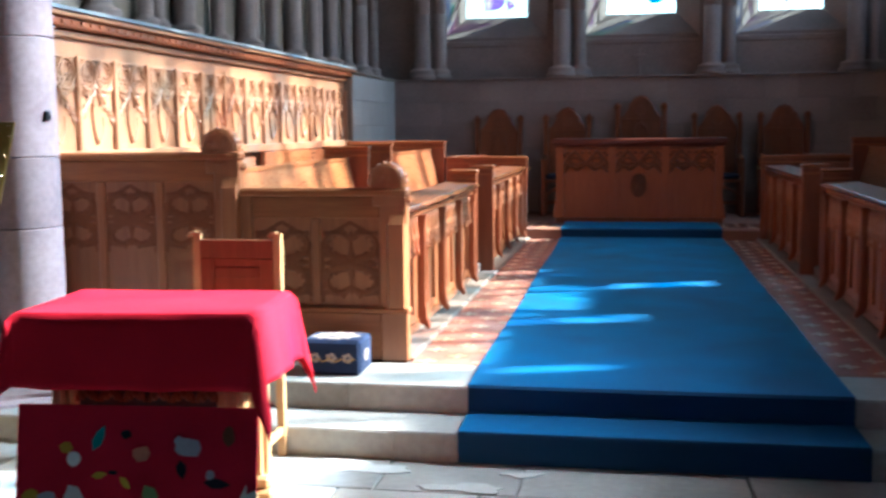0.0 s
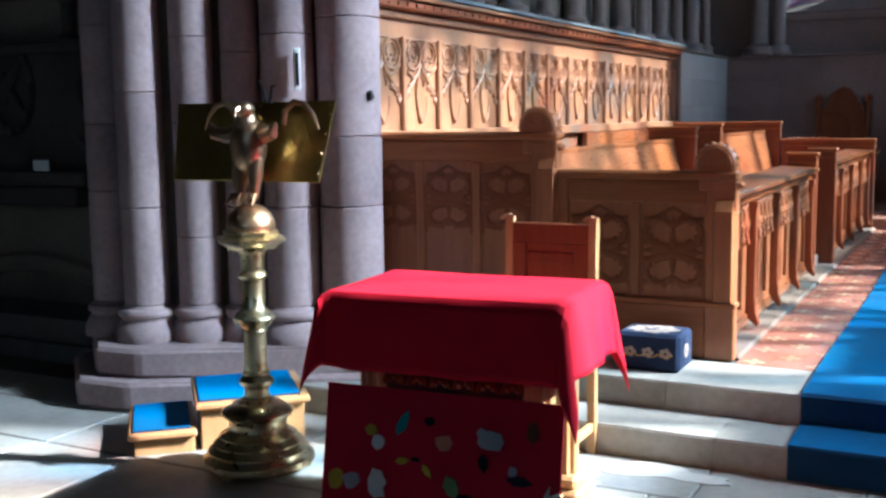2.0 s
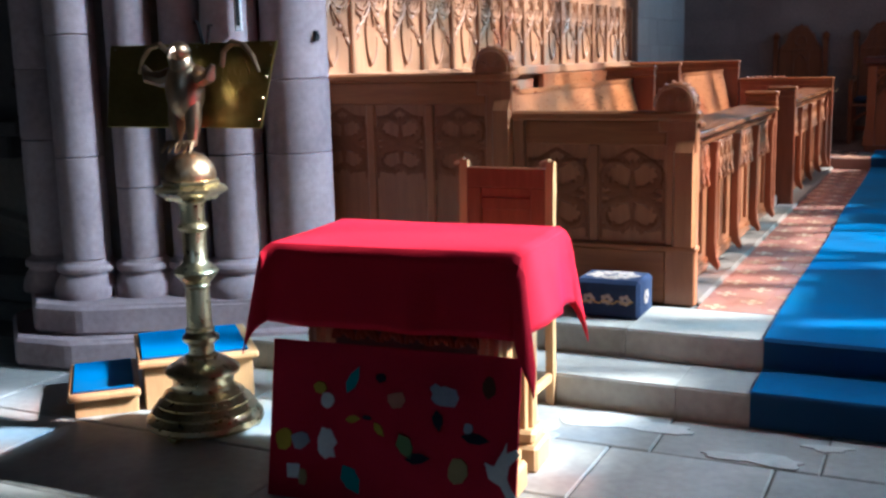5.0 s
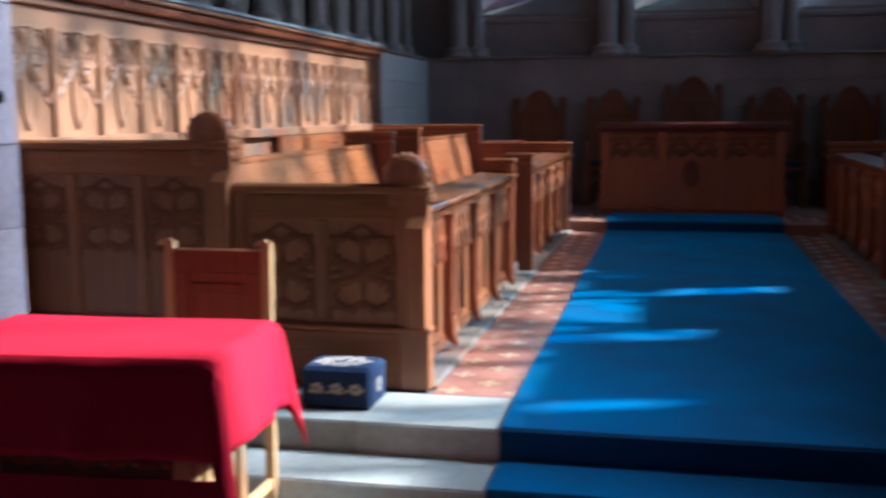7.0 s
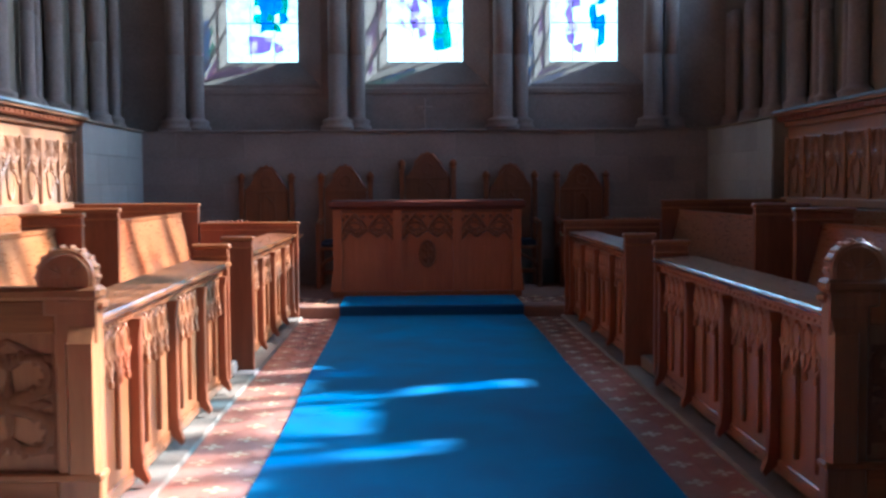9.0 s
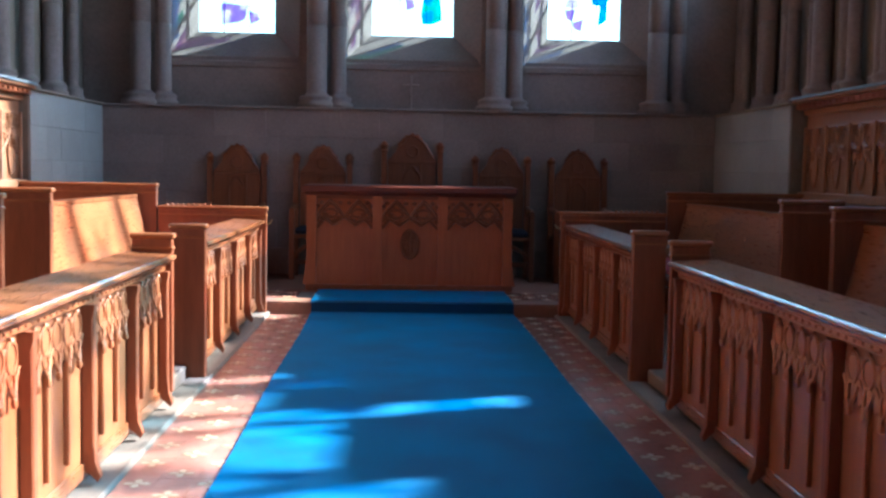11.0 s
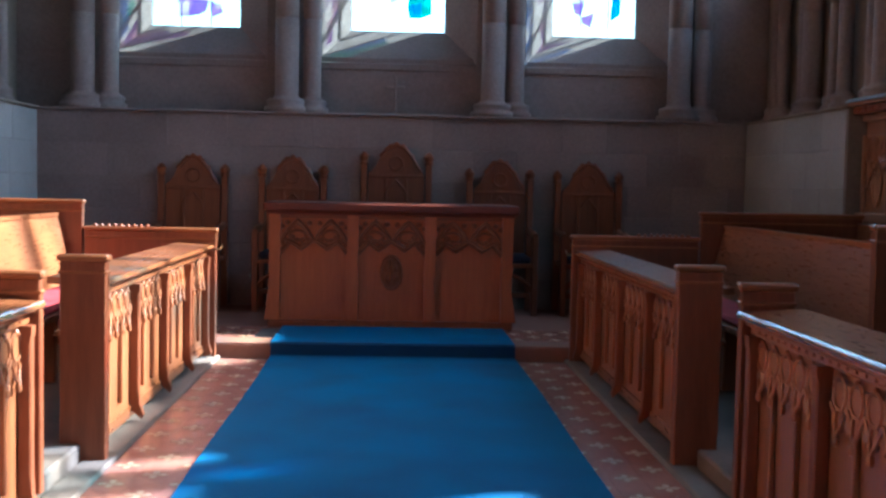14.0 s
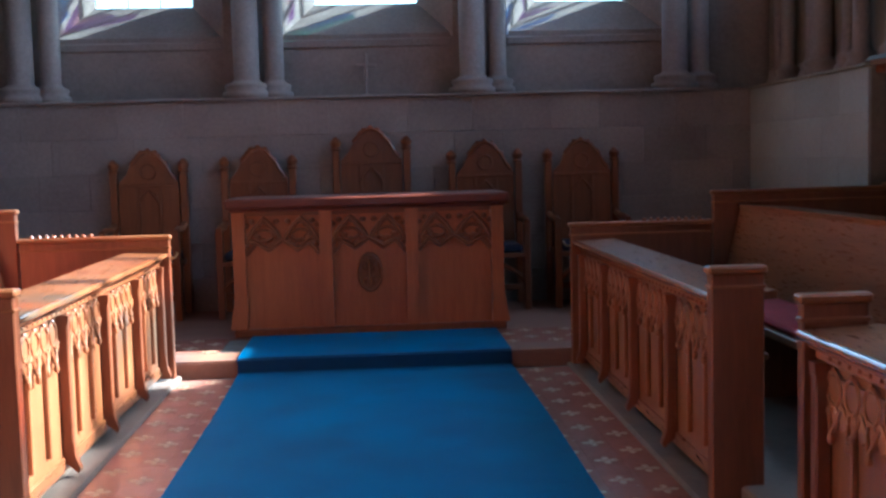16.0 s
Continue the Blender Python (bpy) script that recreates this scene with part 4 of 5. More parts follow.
for s in (-1, 1):
    P = lambda d: XC + s * d
    bm = bmesh.new()
    box(bm, *sides(s, 1.372, 3.40), 5.515, SANCT_Y, FLOOR - 0.012, PLAT, 0.01)
    box(bm, *sides(s, 1.232, 1.372), 5.56, SANCT_Y - 0.01, FLOOR - 0.012, 0.328, 0.012)
    box(bm, *sides(s, 2.45, 3.40), 5.57, SANCT_Y - 0.05, PLAT, 0.56, 0.01)
    structure("platform_stalls", bm, stone_kerb, "pale stone platform under the choir stalls", "platform")
    choir_desk(s, 5.49, 8.32, 4, True)
    choir_desk(s, 9.05, 11.93, 4, False)
    choir_bench(s, 5.56, 8.4, True)
    choir_bench(s, 9.05, 11.88, False)
    back_bench(s, 5.56, 8.4, True)
    back_bench(s, 9.05, 11.93, False)


# ---- carpet ----
CX0, CX1 = -0.51, 1.25


def carpet_runner():
    t = 0.014
    prof = [(STEP1 - t, NAVE), (STEP1 - t, TREAD), (STEP1 - 0.004, TREAD + t), (STEP2 - t - 0.008, TREAD + t), (STEP2 - t, TREAD + t + 0.006), (STEP2 - t, FLOOR), (STEP2 - 0.002, FLOOR + t)]
    n = 46
    prof += [(STEP2 + 0.05 + (SANCT_Y - STEP2 - 0.08) * k / n, FLOOR + t + 0.0012 * math.sin(k * 0.9) * math.sin(k * 0.37)) for k in range(n + 1)]
    prof += [(SANCT_Y - t, FLOOR + t + 0.006), (SANCT_Y - t, SANCT), (SANCT_Y, SANCT + t), (12.84, SANCT + t)]
    t_ob = thing("carpet_runner", "long blue carpet runner laid over the steps to the altar", "carpet")
    cols = 10
    for nm, sec in (("step_section", prof[:8]), ("aisle_section", prof[7:-3]), ("altar_section", prof[-4:])):
        bm = bmesh.new()
        rows = []
        for y, z in sec:
            sl = -0.03 * (y - STEP2) / 7.0
            wob = 0.006 * math.sin(y * 1.9)
            rows.append([bm.verts.new((CX0 + sl + wob + (CX1 - CX0) * c / cols, y, z)) for c in range(cols + 1)])
        for a, b in zip(rows, rows[1:]):
            for c in range(cols):
                bm.faces.new((a[c], a[c + 1], b[c + 1], b[c]))
        for side in (0, cols):
            low = [bm.verts.new((r[side].co.x, r[side].co.y + (t if nm == "step_section" else 0), r[side].co.z - t)) for r in rows]
            for i in range(len(rows) - 1):
                bm.faces.new((rows[i][side], rows[i + 1][side], low[i + 1], low[i]))
        part(nm, bm, carpet, t_ob, "", True)


carpet_runner()


# ---- altar and thrones ----
def altar():
    t = thing("altar", "oak altar table with carved tracery front and dark moulded top", "altar")
    x0, x1, y0, y1, z0, z1 = -0.665, 1.283, 12.86, 13.5, SANCT, 1.315
    one_box("body", oak_altar, (x0 + 0.03, x1 - 0.03, y0 + 0.03, y1, z0, z1), t)
    one_box("top", oak_top, (x0 - 0.045, x1 + 0.045, y0 - 0.05, y1 + 0.05, z1 + 0.025, z1 + 0.095), t, 0.012, "dark red-brown moulded top")
    one_box("top_bead", oak_top, (x0 - 0.02, x1 + 0.02, y0 - 0.025, y1 + 0.02, z1, z1 + 0.025), t, 0.01)
    one_box("plinth", oak_dark, (x0 - 0.01, x1 + 0.01, y0 - 0.012, y1, z0, z0 + 0.06), t, 0.01)
    w = (x1 - x0 - 0.09 * 4) / 3
    for k in range(4):
        xa = x0 + k * (w + 0.09)
        bm = bmesh.new()
        prism(bm, [(xa - (0.035 if k == 0 else 0), z0 + 0.06), (xa + 0.09 + (0.035 if k == 3 else 0), z0 + 0.06), (xa + 0.09, z0 + 0.3), (xa + 0.09, z1), (xa, z1), (xa, z0 + 0.3)], lambda u, v, d: (u, d, v), y0 - 0.012, y0 + 0.035)
        part("post", bm, oak_altar, t)
    for k in range(3):
        xa = x0 + 0.09 + k * (w + 0.09)
        c = xa + w / 2
        f = lambda u, v, d=0.018: (u, y0 + 0.03 - d, v)
        bm = bmesh.new()
        box(bm, xa, xa + w, y0 + 0.012, y0 + 0.03, z1 - 0.03, z1)
        for sg in (-1, 1):
            tube(bm, [f(c + sg * w * 0.25 + a, b) for a, b in pointed(0, w * 0.46, z1 - 0.22, 0.17)], 0.018, 6)
            tube(bm, [f(c + sg * w * 0.25 + a, b) for a, b in arc(0, z1 - 0.17, 0.065, 0.04, 0, 340, 12)], 0.012, 5, True)
            tube(bm, [f(c, z1 - 0.2), f(c + sg * w * 0.2, z1 - 0.27), f(c + sg * w * 0.36, z1 - 0.22), f(c + sg * w * 0.5, z1 - 0.31)], [0.02, 0.026, 0.022, 0.016], 6)
            for q in range(6):
                ball(bm, f(c + sg * (0.05 + q * w * 0.08), z1 - 0.23 - 0.03 * math.sin(q * 1.6) + 0.02), (0.026, 0.014, 0.02), 6, 4)
                ball(bm, f(c + sg * (0.04 + q * w * 0.082), z1 - 0.07 - 0.03 * (q % 2)), (0.022, 0.014, 0.02), 6, 4)
        part("tracery", bm, oak_carved, t, "carved arcaded frieze of leaves", True)
    # oval boss in the middle panel
    c = (x0 + x1) / 2
    bm = bmesh.new()
    prism(bm, [(c + u, v) for u, v in arc(0, 0.86, 0.085, 0.14, 0, 348, 24)], lambda u, v, d: (u, d, v), y0 + 0.012, y0 + 0.03)
    tube(bm, [(c + u, y0 + 0.008, v) for u, v in arc(0, 0.86, 0.08, 0.135, 0, 345, 22)], 0.012, 5, True)
    tube(bm, [(c, y0 + 0.006, 0.76), (c, y0 + 0.004, 0.96)], 0.016, 5)
    for sg in (-1, 1):
        ball(bm, (c + sg * 0.035, y0 + 0.008, 0.9), (0.02, 0.012, 0.03), 6, 4)
        ball(bm, (c + sg * 0.03, y0 + 0.008, 0.81), (0.02, 0.012, 0.03), 6, 4)
    part("oval_boss", bm, oak_carved, t, "dark carved oval medallion", True)


altar()


def throne(cx, wid, top, label):
    """A tall-backed oak chair with an ogee crest between two pinnacles, against the east wall."""
    t = thing("throne_chair", label, "chair", "chairs behind the altar")
    y1 = 14.33
    y0 = y1 - 0.06
    h = wid / 2
    sh = top - 0.26
    ps = sh + 0.08             # the posts stand above the shoulders
    bm = bmesh.new()
    crest = [(-h + 0.04, 0.95), (h - 0.04, 0.95), (h - 0.04, sh), (h * 0.78, sh + 0.02), (h * 0.62, sh + 0.075), (h * 0.5, sh + 0.15), (h * 0.3, sh + 0.212), (0.06, sh + 0.242), (0, top)]
    crest += [(-u, v) for u, v in crest[-2:1:-1]]
    prism(bm, crest, lambda u, v, d: (cx + u, d, v), y0 + 0.012, y1 - 0.012)
    part("backrest", bm, oak_dark, t)
    bm = bmesh.new()
    tube(bm, [(cx + u, y0 + 0.01, v) for u, v in crest[3:-3]], 0.018, 6)
    for u, v in crest[5:-4:1]:
        ball(bm, (cx + u, y0 + 0.02, v + 0.012), 0.022, 6, 4)
    part("crest_moulding", bm, oak_dark, t, "", True)
    for sg in (-1, 1):
        bm = bmesh.new()
        box(bm, cx + sg * h - 0.03, cx + sg * h + 0.03, y0 - 0.01, y1 - 0.005, SANCT, ps, 0.006)
        part("post", bm, oak_dark, t)
        bm = bmesh.new()
        lathe(bm, [(0.036, ps), (0.046, ps + 0.015), (0.034, ps + 0.032), (0.044, ps + 0.055), (0.047, ps + 0.075), (0.03, ps + 0.1), (0.01, ps + 0.118)], cx + sg * h, y0 + 0.025, 8)
        part("pinnacle", bm, oak_dark, t, "", True)
        bm = bmesh.new()
        box(bm, cx + sg * h - 0.028, cx + sg * h + 0.028, y0 - 0.46, y0 - 0.40, SANCT, 1.12, 0.006)
        part("front_leg", bm, oak_dark, t)
        bm = bmesh.new()
        tube(bm, [(cx + sg * h, y0, 1.17), (cx + sg * h, y0 - 0.15, 1.14), (cx + sg * h, y0 - 0.33, 1.15), (cx + sg * h, y0 - 0.46, 1.13)], 0.026, 6)
        part("arm", bm, oak_dark, t, "", True)
    bm = bmesh.new()
    for a, b in ((-h * 0.36, -h * 0.36 + 0.03), (h * 0.36 - 0.03, h * 0.36)):
        box(bm, cx + a, cx + b, y0 - 0.002, y0 + 0.02, 0.98, sh - 0.02, 0.004)
    box(bm, cx - h + 0.04, cx + h - 0.04, y0 - 0.004, y0 + 0.02, sh - 0.04, sh - 0.01, 0.004)
    tube(bm, [(cx + u, y0 + 0.004, v) for u, v in pointed(0, h * 0.66, sh - 0.2, 0.14)], 0.012, 5)
    tube(bm, [(cx + u, y0 + 0.008, v) for u, v in arc(0, sh + 0.09, 0.06, 0.06, 0, 345, 16)], 0.01, 5, True)
    part("back_tracery", bm, oak_dark, t)
    one_box("seat", oak_dark, (cx - h, cx + h, y0 - 0.46, y0, 0.84, 0.88), t)
    one_box("cushion", cushion_dark, (cx - h + 0.03, cx + h - 0.03, y0 - 0.44, y0 - 0.02, 0.88, 0.945), t, 0.02, "dark blue velvet cushion")
    bm = bmesh.new()
    tube(bm, [(cx - h, y0 - 0.43, 0.6)] + [(cx + u, y0 - 0.43, v) for u, v in pointed(0, wid - 0.06, 0.66, 0.16)] + [(cx + h, y0 - 0.43, 0.6)], 0.02, 6)
    part("front_arch", bm, oak_dark, t, "", True)
    one_box("stretcher", oak_dark, (cx - h, cx + h, y0 - 0.25, y0 - 0.21, 0.55, 0.6), t)


throne(-1.535, 0.58, 1.785, "oak throne chair with a gabled carved back and blue cushion")
throne(-0.618, 0.57, 1.79, "oak throne chair with a gabled carved back and blue cushion")
throne(0.338, 0.60, 1.93, "taller central oak throne with a pointed carved crest")
throne(1.306, 0.57, 1.795, "oak throne chair with a gabled carved back and blue cushion")
throne(2.14, 0.58, 1.79, "oak throne chair with a gabled carved back and blue cushion")

bm = bmesh.new()
box(bm, 0.30, 0.33, U0 - 0.09, U0 - 0.06, LEDGE + 0.02, LEDGE + 0.40, 0.006)
box(bm, 0.225, 0.405, U0 - 0.088, U0 - 0.062, LEDGE + 0.28, LEDGE + 0.31, 0.006)
box(bm, 0.27, 0.36, U0 - 0.11, U0 - 0.04, LEDGE + 0.02, LEDGE + 0.045, 0.006)
tagged(part("altar_cross", bm, stone_pink), "small pale cross standing on the stone ledge", "cross")


# ---- table with red cloth, board and chair ----
TX0, TX1, TY0, TY1, TZ = -1.935, -1.065, 3.51, 4.05, 0.905
TABLE_TURN = pose(-1.5, 3.78, 0, 0, 0, 4.0) @ pose(-1.5, 3.78, 0).inverted()


def table():
    t = thing("communion_table", "wooden table with reeded corner columns on block feet", "table")
    t.matrix_basis = TABLE_TURN
    one_box("tabletop", oak, (TX0 + 0.01, TX1 - 0.06, TY0 + 0.01, TY1 - 0.01, TZ - 0.04, TZ - 0.004), t)
    one_box("apron", underframe_brown, (TX0 + 0.14, TX1 - 0.14, TY0 + 0.12, TY1 - 0.12, 0.52, TZ - 0.04), t, 0.004, "recessed underframe in near-black brown")
    # carved arches along the front of the underframe
    n = 6
    w = (TX1 - TX0 - 0.32) / n
    for k in range(n):
        c = TX0 + 0.16 + (k + 0.5) * w
        bm = bmesh.new()
        tube(bm, [(c + u, TY0 + 0.118, v) for u, v in arc(0, 0.555, w * 0.42, 0.05, 0, 180, 8)], 0.009, 6)
        for q in (-0.2, 0, 0.2):
            ball(bm, (c + q * w, TY0 + 0.118, 0.575 + 0.012 * (q == 0)), (0.014, 0.008, 0.018), 6, 4)
        part("carved_arch", bm, oak_dark, t, "carved arch with small leaves", True)
    for x in (TX0 + 0.12, TX1 - 0.12):
        for y in (TY0 + 0.14, TY1 - 0.12):
            bm = bmesh.new()
            reeds = [(x + r * math.cos(2 * math.pi * k / 50), y + r * math.sin(2 * math.pi * k / 50)) for k, r in enumerate((0.047, 0.055, 0.058, 0.055, 0.047) * 10)]
            prism(bm, reeds, lambda u, v, d: (u, v, d), 0.2, TZ - 0.045)
            leg = part("leg", bm, oak_pale, t, "pale reeded column", True)
            bm = bmesh.new()
            box(bm, x - 0.085, x + 0.085, y - 0.085, y + 0.085, NAVE, 0.15, 0.012)
            box(bm, x - 0.07, x + 0.07, y - 0.07, y + 0.07, 0.15, 0.2, 0.012)
            part("block_foot", bm, oak_pale, leg)


table()


def table_cloth():
    """A cloth that lies on the table and hangs in folds, its four corners falling lower as points."""
    bm = bmesh.new()
    over = 0.27
    nx, ny = 56, 44
    x0, x1, y0, y1 = TX0, TX1, TY0, TY1
    grid = []
    for j in range(ny + 1):
        row = []
        for i in range(nx + 1):
            u = (x0 - over) + (x1 - x0 + 2 * over) * i / nx
            v = (y0 - over) + (y1 - y0 + 2 * over) * j / ny
            ox = max(x0 - u, 0) - max(u - x1, 0)
            oy = max(y0 - v, 0) - max(v - y1, 0)
            px, py = min(max(u, x0), x1), min(max(v, y0), y1)
            ax, ay = abs(ox), abs(oy)
            sx, sy = (1 if u > x1 else -1), (1 if v > y1 else -1)
            z = TZ
            if ax and ay:
                # corner: a hanging cone of cloth
                drop = math.hypot(ax, ay)
                ang = math.atan2(ay, ax)
                flare = 0.03 + 0.25 * drop * math.sin(2 * ang)
                px += sx * flare * math.cos(ang) * 0.9
                py += sy * flare * math.sin(ang) * 0.9
                z = TZ - drop * (0.98 + (0.16 if u > x1 else 0.0) * math.sin(2 * ang))
            elif ax or ay:
                d = ax + ay
                along = v if ax else u
                fold = 0.010 * math.sin(along * 17) * d / over + 0.006 * math.sin(along * 31 + 1) * d / over
                out = 0.012 + 0.035 * d / over + fold
                px += sx * out if ax else 0
                py += sy * out if ay else 0
                z = TZ - d * 0.99 + 0.012 * math.exp(-d * 40)
            z += 0.0015 * math.sin(u * 9) * math.sin(v * 8)
            row.append(bm.verts.new((px, py, z)))
        grid.append(row)
    for a, b in zip(grid, grid[1:]):
        for i in range(nx):
            bm.faces.new((a[i], a[i + 1], b[i + 1], b[i]))
    ob = tagged(part("table_cloth", bm, felt_red, None, "", True), "bright red cloth hanging over the table with pointed corners", "cloth")
    ob.matrix_basis = TABLE_TURN
    so = ob.modifiers.new("thickness", "SOLIDIFY")
    so.thickness = 0.003


table_cloth()


def felt_board():
    t = thing("felt_board", "maroon felt board with cut-out felt shapes leaning on the table", "display board")
    t.matrix_basis = TABLE_TURN
    bx0, bx1 = -1.925, -1.045
    by, bz, ty, tz = 3.40, NAVE, 3.495, 0.575
    ex = Vector((1, 0, 0))
    ez = Vector((0, ty - by, tz - bz)).normalized()
    en = ex.cross(ez)          # towards the viewer
    hgt = math.hypot(ty - by, tz - bz)
    f = lambda u, v, d: Vector((bx0, by, bz)) + ex * u + ez * v + en * d
    bm = bmesh.new()
    prism(bm, [(0, 0), (bx1 - bx0, 0), (bx1 - bx0, hgt), (0, hgt)], f, -0.012, 0.0)
    part("panel", bm, board_red, t)

    def cut(name, colour, poly, word):
        bm = bmesh.new()
        prism(bm, [(u, hgt - v) for u, v in poly], f, 0.001, 0.005)
        part(name, bm, colour, t, word)

    white, yellow, teal, grey, black, green, peach, tan, brown = (felt("felt_white", (0.6, 0.58, 0.58)), felt("felt_yellow", (0.42, 0.29, 0.04)), felt("felt_teal", (0.02, 0.22, 0.24)), felt("felt_grey", (0.34, 0.34, 0.4)),
                                                                   felt("felt_black", (0.02, 0.02, 0.03)), felt("felt_green", (0.16, 0.24, 0.1)), felt("felt_peach", (0.45, 0.18, 0.12)), felt("felt_tan", (0.34, 0.25, 0.12)), felt("felt_brown", (0.12, 0.05, 0.03)))

    def blob(cx, cy, rx, ry, turn=0, k=11, rough=0.12):
        r = random.Random(int(cx * 1000 + cy * 77))
        out = []
        for i in range(k):
            a = 2 * math.pi * i / k
            q = 1 + r.uniform(-rough, rough)
            x, y = rx * q * math.cos(a), ry * q * math.sin(a)
            c, s_ = math.cos(radians(turn)), math.sin(radians(turn))
            out.append((cx + x * c - y * s_, cy + x * s_ + y * c))
        return out

    def leaf(cx, cy, ln, w, turn):
        c, s_ = math.cos(radians(turn)), math.sin(radians(turn))
        pts = [(-ln, 0), (-ln * 0.4, w), (ln * 0.3, w * 0.9), (ln, 0), (ln * 0.3, -w * 0.9), (-ln * 0.4, -w)]
        return [(cx + x * c - y * s_, cy + x * s_ + y * c) for x, y in pts]

    cut("felt_flower", yellow, blob(0.185, 0.15, 0.024, 0.022, 10, 6), "yellow felt flower")
    cut("felt_petal", white, blob(0.215, 0.19, 0.024, 0.026), "white felt petal")
    cut("felt_leaf", teal, leaf(0.305, 0.115, 0.05, 0.018, -65), "teal felt leaf")
    cut("felt_berry", black, blob(0.405, 0.1, 0.02, 0.016), "dark felt spot")
    cut("felt_bloom", peach, blob(0.46, 0.165, 0.03, 0.026, 0, 7, 0.25), "peach felt bloom")
    cut("felt_lamb", grey, blob(0.635, 0.14, 0.05, 0.034, 5, 14, 0.16), "grey felt animal shape")
    cut("felt_head", grey, blob(0.6, 0.12, 0.02, 0.017), "grey felt head")
    cut("felt_brown_shape", brown, blob(0.78, 0.1, 0.022, 0.036), "dark brown felt shape")
    cut("felt_pod", yellow, leaf(0.31, 0.245, 0.028, 0.012, -10), "yellow-green felt pod")
    cut("felt_pod", yellow, leaf(0.405, 0.27, 0.028, 0.012, 50), "yellow-green felt pod")
    cut("felt_stem", black, blob(0.36, 0.235, 0.018, 0.008), "dark felt stem")
    cut("felt_leaf", black, leaf(0.61, 0.22, 0.035, 0.018, 80), "dark felt leaf")
    cut("felt_boat", black, leaf(0.74, 0.265, 0.05, 0.018, 5), "dark felt boat shape")
    cut("felt_boat_top", grey, blob(0.715, 0.235, 0.015, 0.018), "grey felt shape")
    cut("felt_blossom", yellow, blob(0.055, 0.335, 0.032, 0.036, 0, 9, 0.2), "mustard felt blossom")
    cut("felt_blossom", grey, blob(0.115, 0.335, 0.034, 0.034, 0, 9, 0.2), "pale grey felt blossom")
    cut("felt_hand", white, blob(0.215, 0.335, 0.034, 0.05, -10, 14, 0.25), "white felt leaf shape")
    cut("felt_leaf", green, leaf(0.5, 0.315, 0.045, 0.026, 60), "green felt leaf")
    cut("felt_leaf", black, leaf(0.545, 0.35, 0.045, 0.018, -8), "black felt leaf")
    cut("felt_shell", tan, blob(0.685, 0.375, 0.036, 0.044, 15, 8, 0.1), "tan felt shell with dark spots")
    cut("felt_bird", white, [(0.775, 0.335), (0.805, 0.345), (0.83, 0.30), (0.845, 0.265), (0.845, 0.3), (0.875, 0.285), (0.89, 0.30), (0.855, 0.34), (0.85, 0.38), (0.865, 0.41), (0.885, 0.44), (0.86, 0.455), (0.83, 0.405), (0.79, 0.385)], "white felt bird in flight")
    cut("felt_square", white, blob(0.095, 0.44, 0.034, 0.034, 40, 4, 0.05), "white felt square")
    cut("felt_patch", tan, blob(0.13, 0.455, 0.02, 0.03, 0, 6), "tan felt patch")
    cut("felt_leaf", teal, leaf(0.31, 0.445, 0.055, 0.03, 55), "dark teal felt leaf")
    cut("felt_bloom", peach, blob(0.42, 0.52, 0.035, 0.025), "peach felt bloom")


felt_board()


def side_chair():
    t = thing("side_chair", "light oak chair with a panelled back and scrolled ears", "chair")
    x0, x1, y0, y1, top = -1.725, -1.305, 4.22, 4.66, 1.075
    for x in (x0, x1 - 0.035):
        bm = bmesh.new()
        prism(bm, [(y1 - 0.05, NAVE), (y1 - 0.01, NAVE), (y1 - 0.02, 0.5), (y1, top - 0.05), (y1 - 0.005, top), (y1 - 0.03, top + 0.005), (y1 - 0.04, top - 0.04), (y1 - 0.055, 0.5)], lambda u, v, d: (d, u, v), x, x + 0.035)
        leg = part("back_leg", bm, oak_pale, t)
        bm = bmesh.new()
        tube(bm, [(x + 0.03, y1 - 0.02, top - 0.01), (x + 0.01, y1 - 0.02, top + 0.004), (x - 0.015, y1 - 0.02, top - 0.002), (x - 0.03, y1 - 0.022, top - 0.012)], [0.01, 0.012, 0.01, 0.007], 6)
        part("ear", bm, oak_pale, leg, "small scrolled ear", True)
        bm = bmesh.new()
        box(bm, x, x + 0.04, y0, y0 + 0.04, NAVE, 0.48, 0.005)
        part("front_leg", bm, oak_pale, t)
        bm = bmesh.new()
        box(bm, x + 0.006, x + 0.03, y0 + 0.04, y1 - 0.05, 0.15, 0.19, 0.004)
        part("stretcher", bm, oak_pale, t)
    one_box("top_rail", oak_red, (x0 + 0.035, x1 - 0.035, y1 - 0.045, y1 - 0.01, top - 0.11, top - 0.025), t)
    one_box("back_panel", oak_red, (x0 + 0.035, x1 - 0.035, y1 - 0.036, y1 - 0.022, 0.62, top - 0.11), t)
    for a, b in ((x0 + 0.035, x0 + 0.10), (x1 - 0.10, x1 - 0.035)):
        one_box("back_stile", oak_red, (a, b, y1 - 0.045, y1 - 0.012, 0.62, top - 0.11), t)
    one_box("mid_rail", oak_red, (x0 + 0.10, x1 - 0.10, y1 - 0.043, y1 - 0.014, top - 0.2, top - 0.15), t)
    one_box("seat", oak_pale, (x0, x1, y0, y1 - 0.05, 0.48, 0.51), t, 0.008)


side_chair()


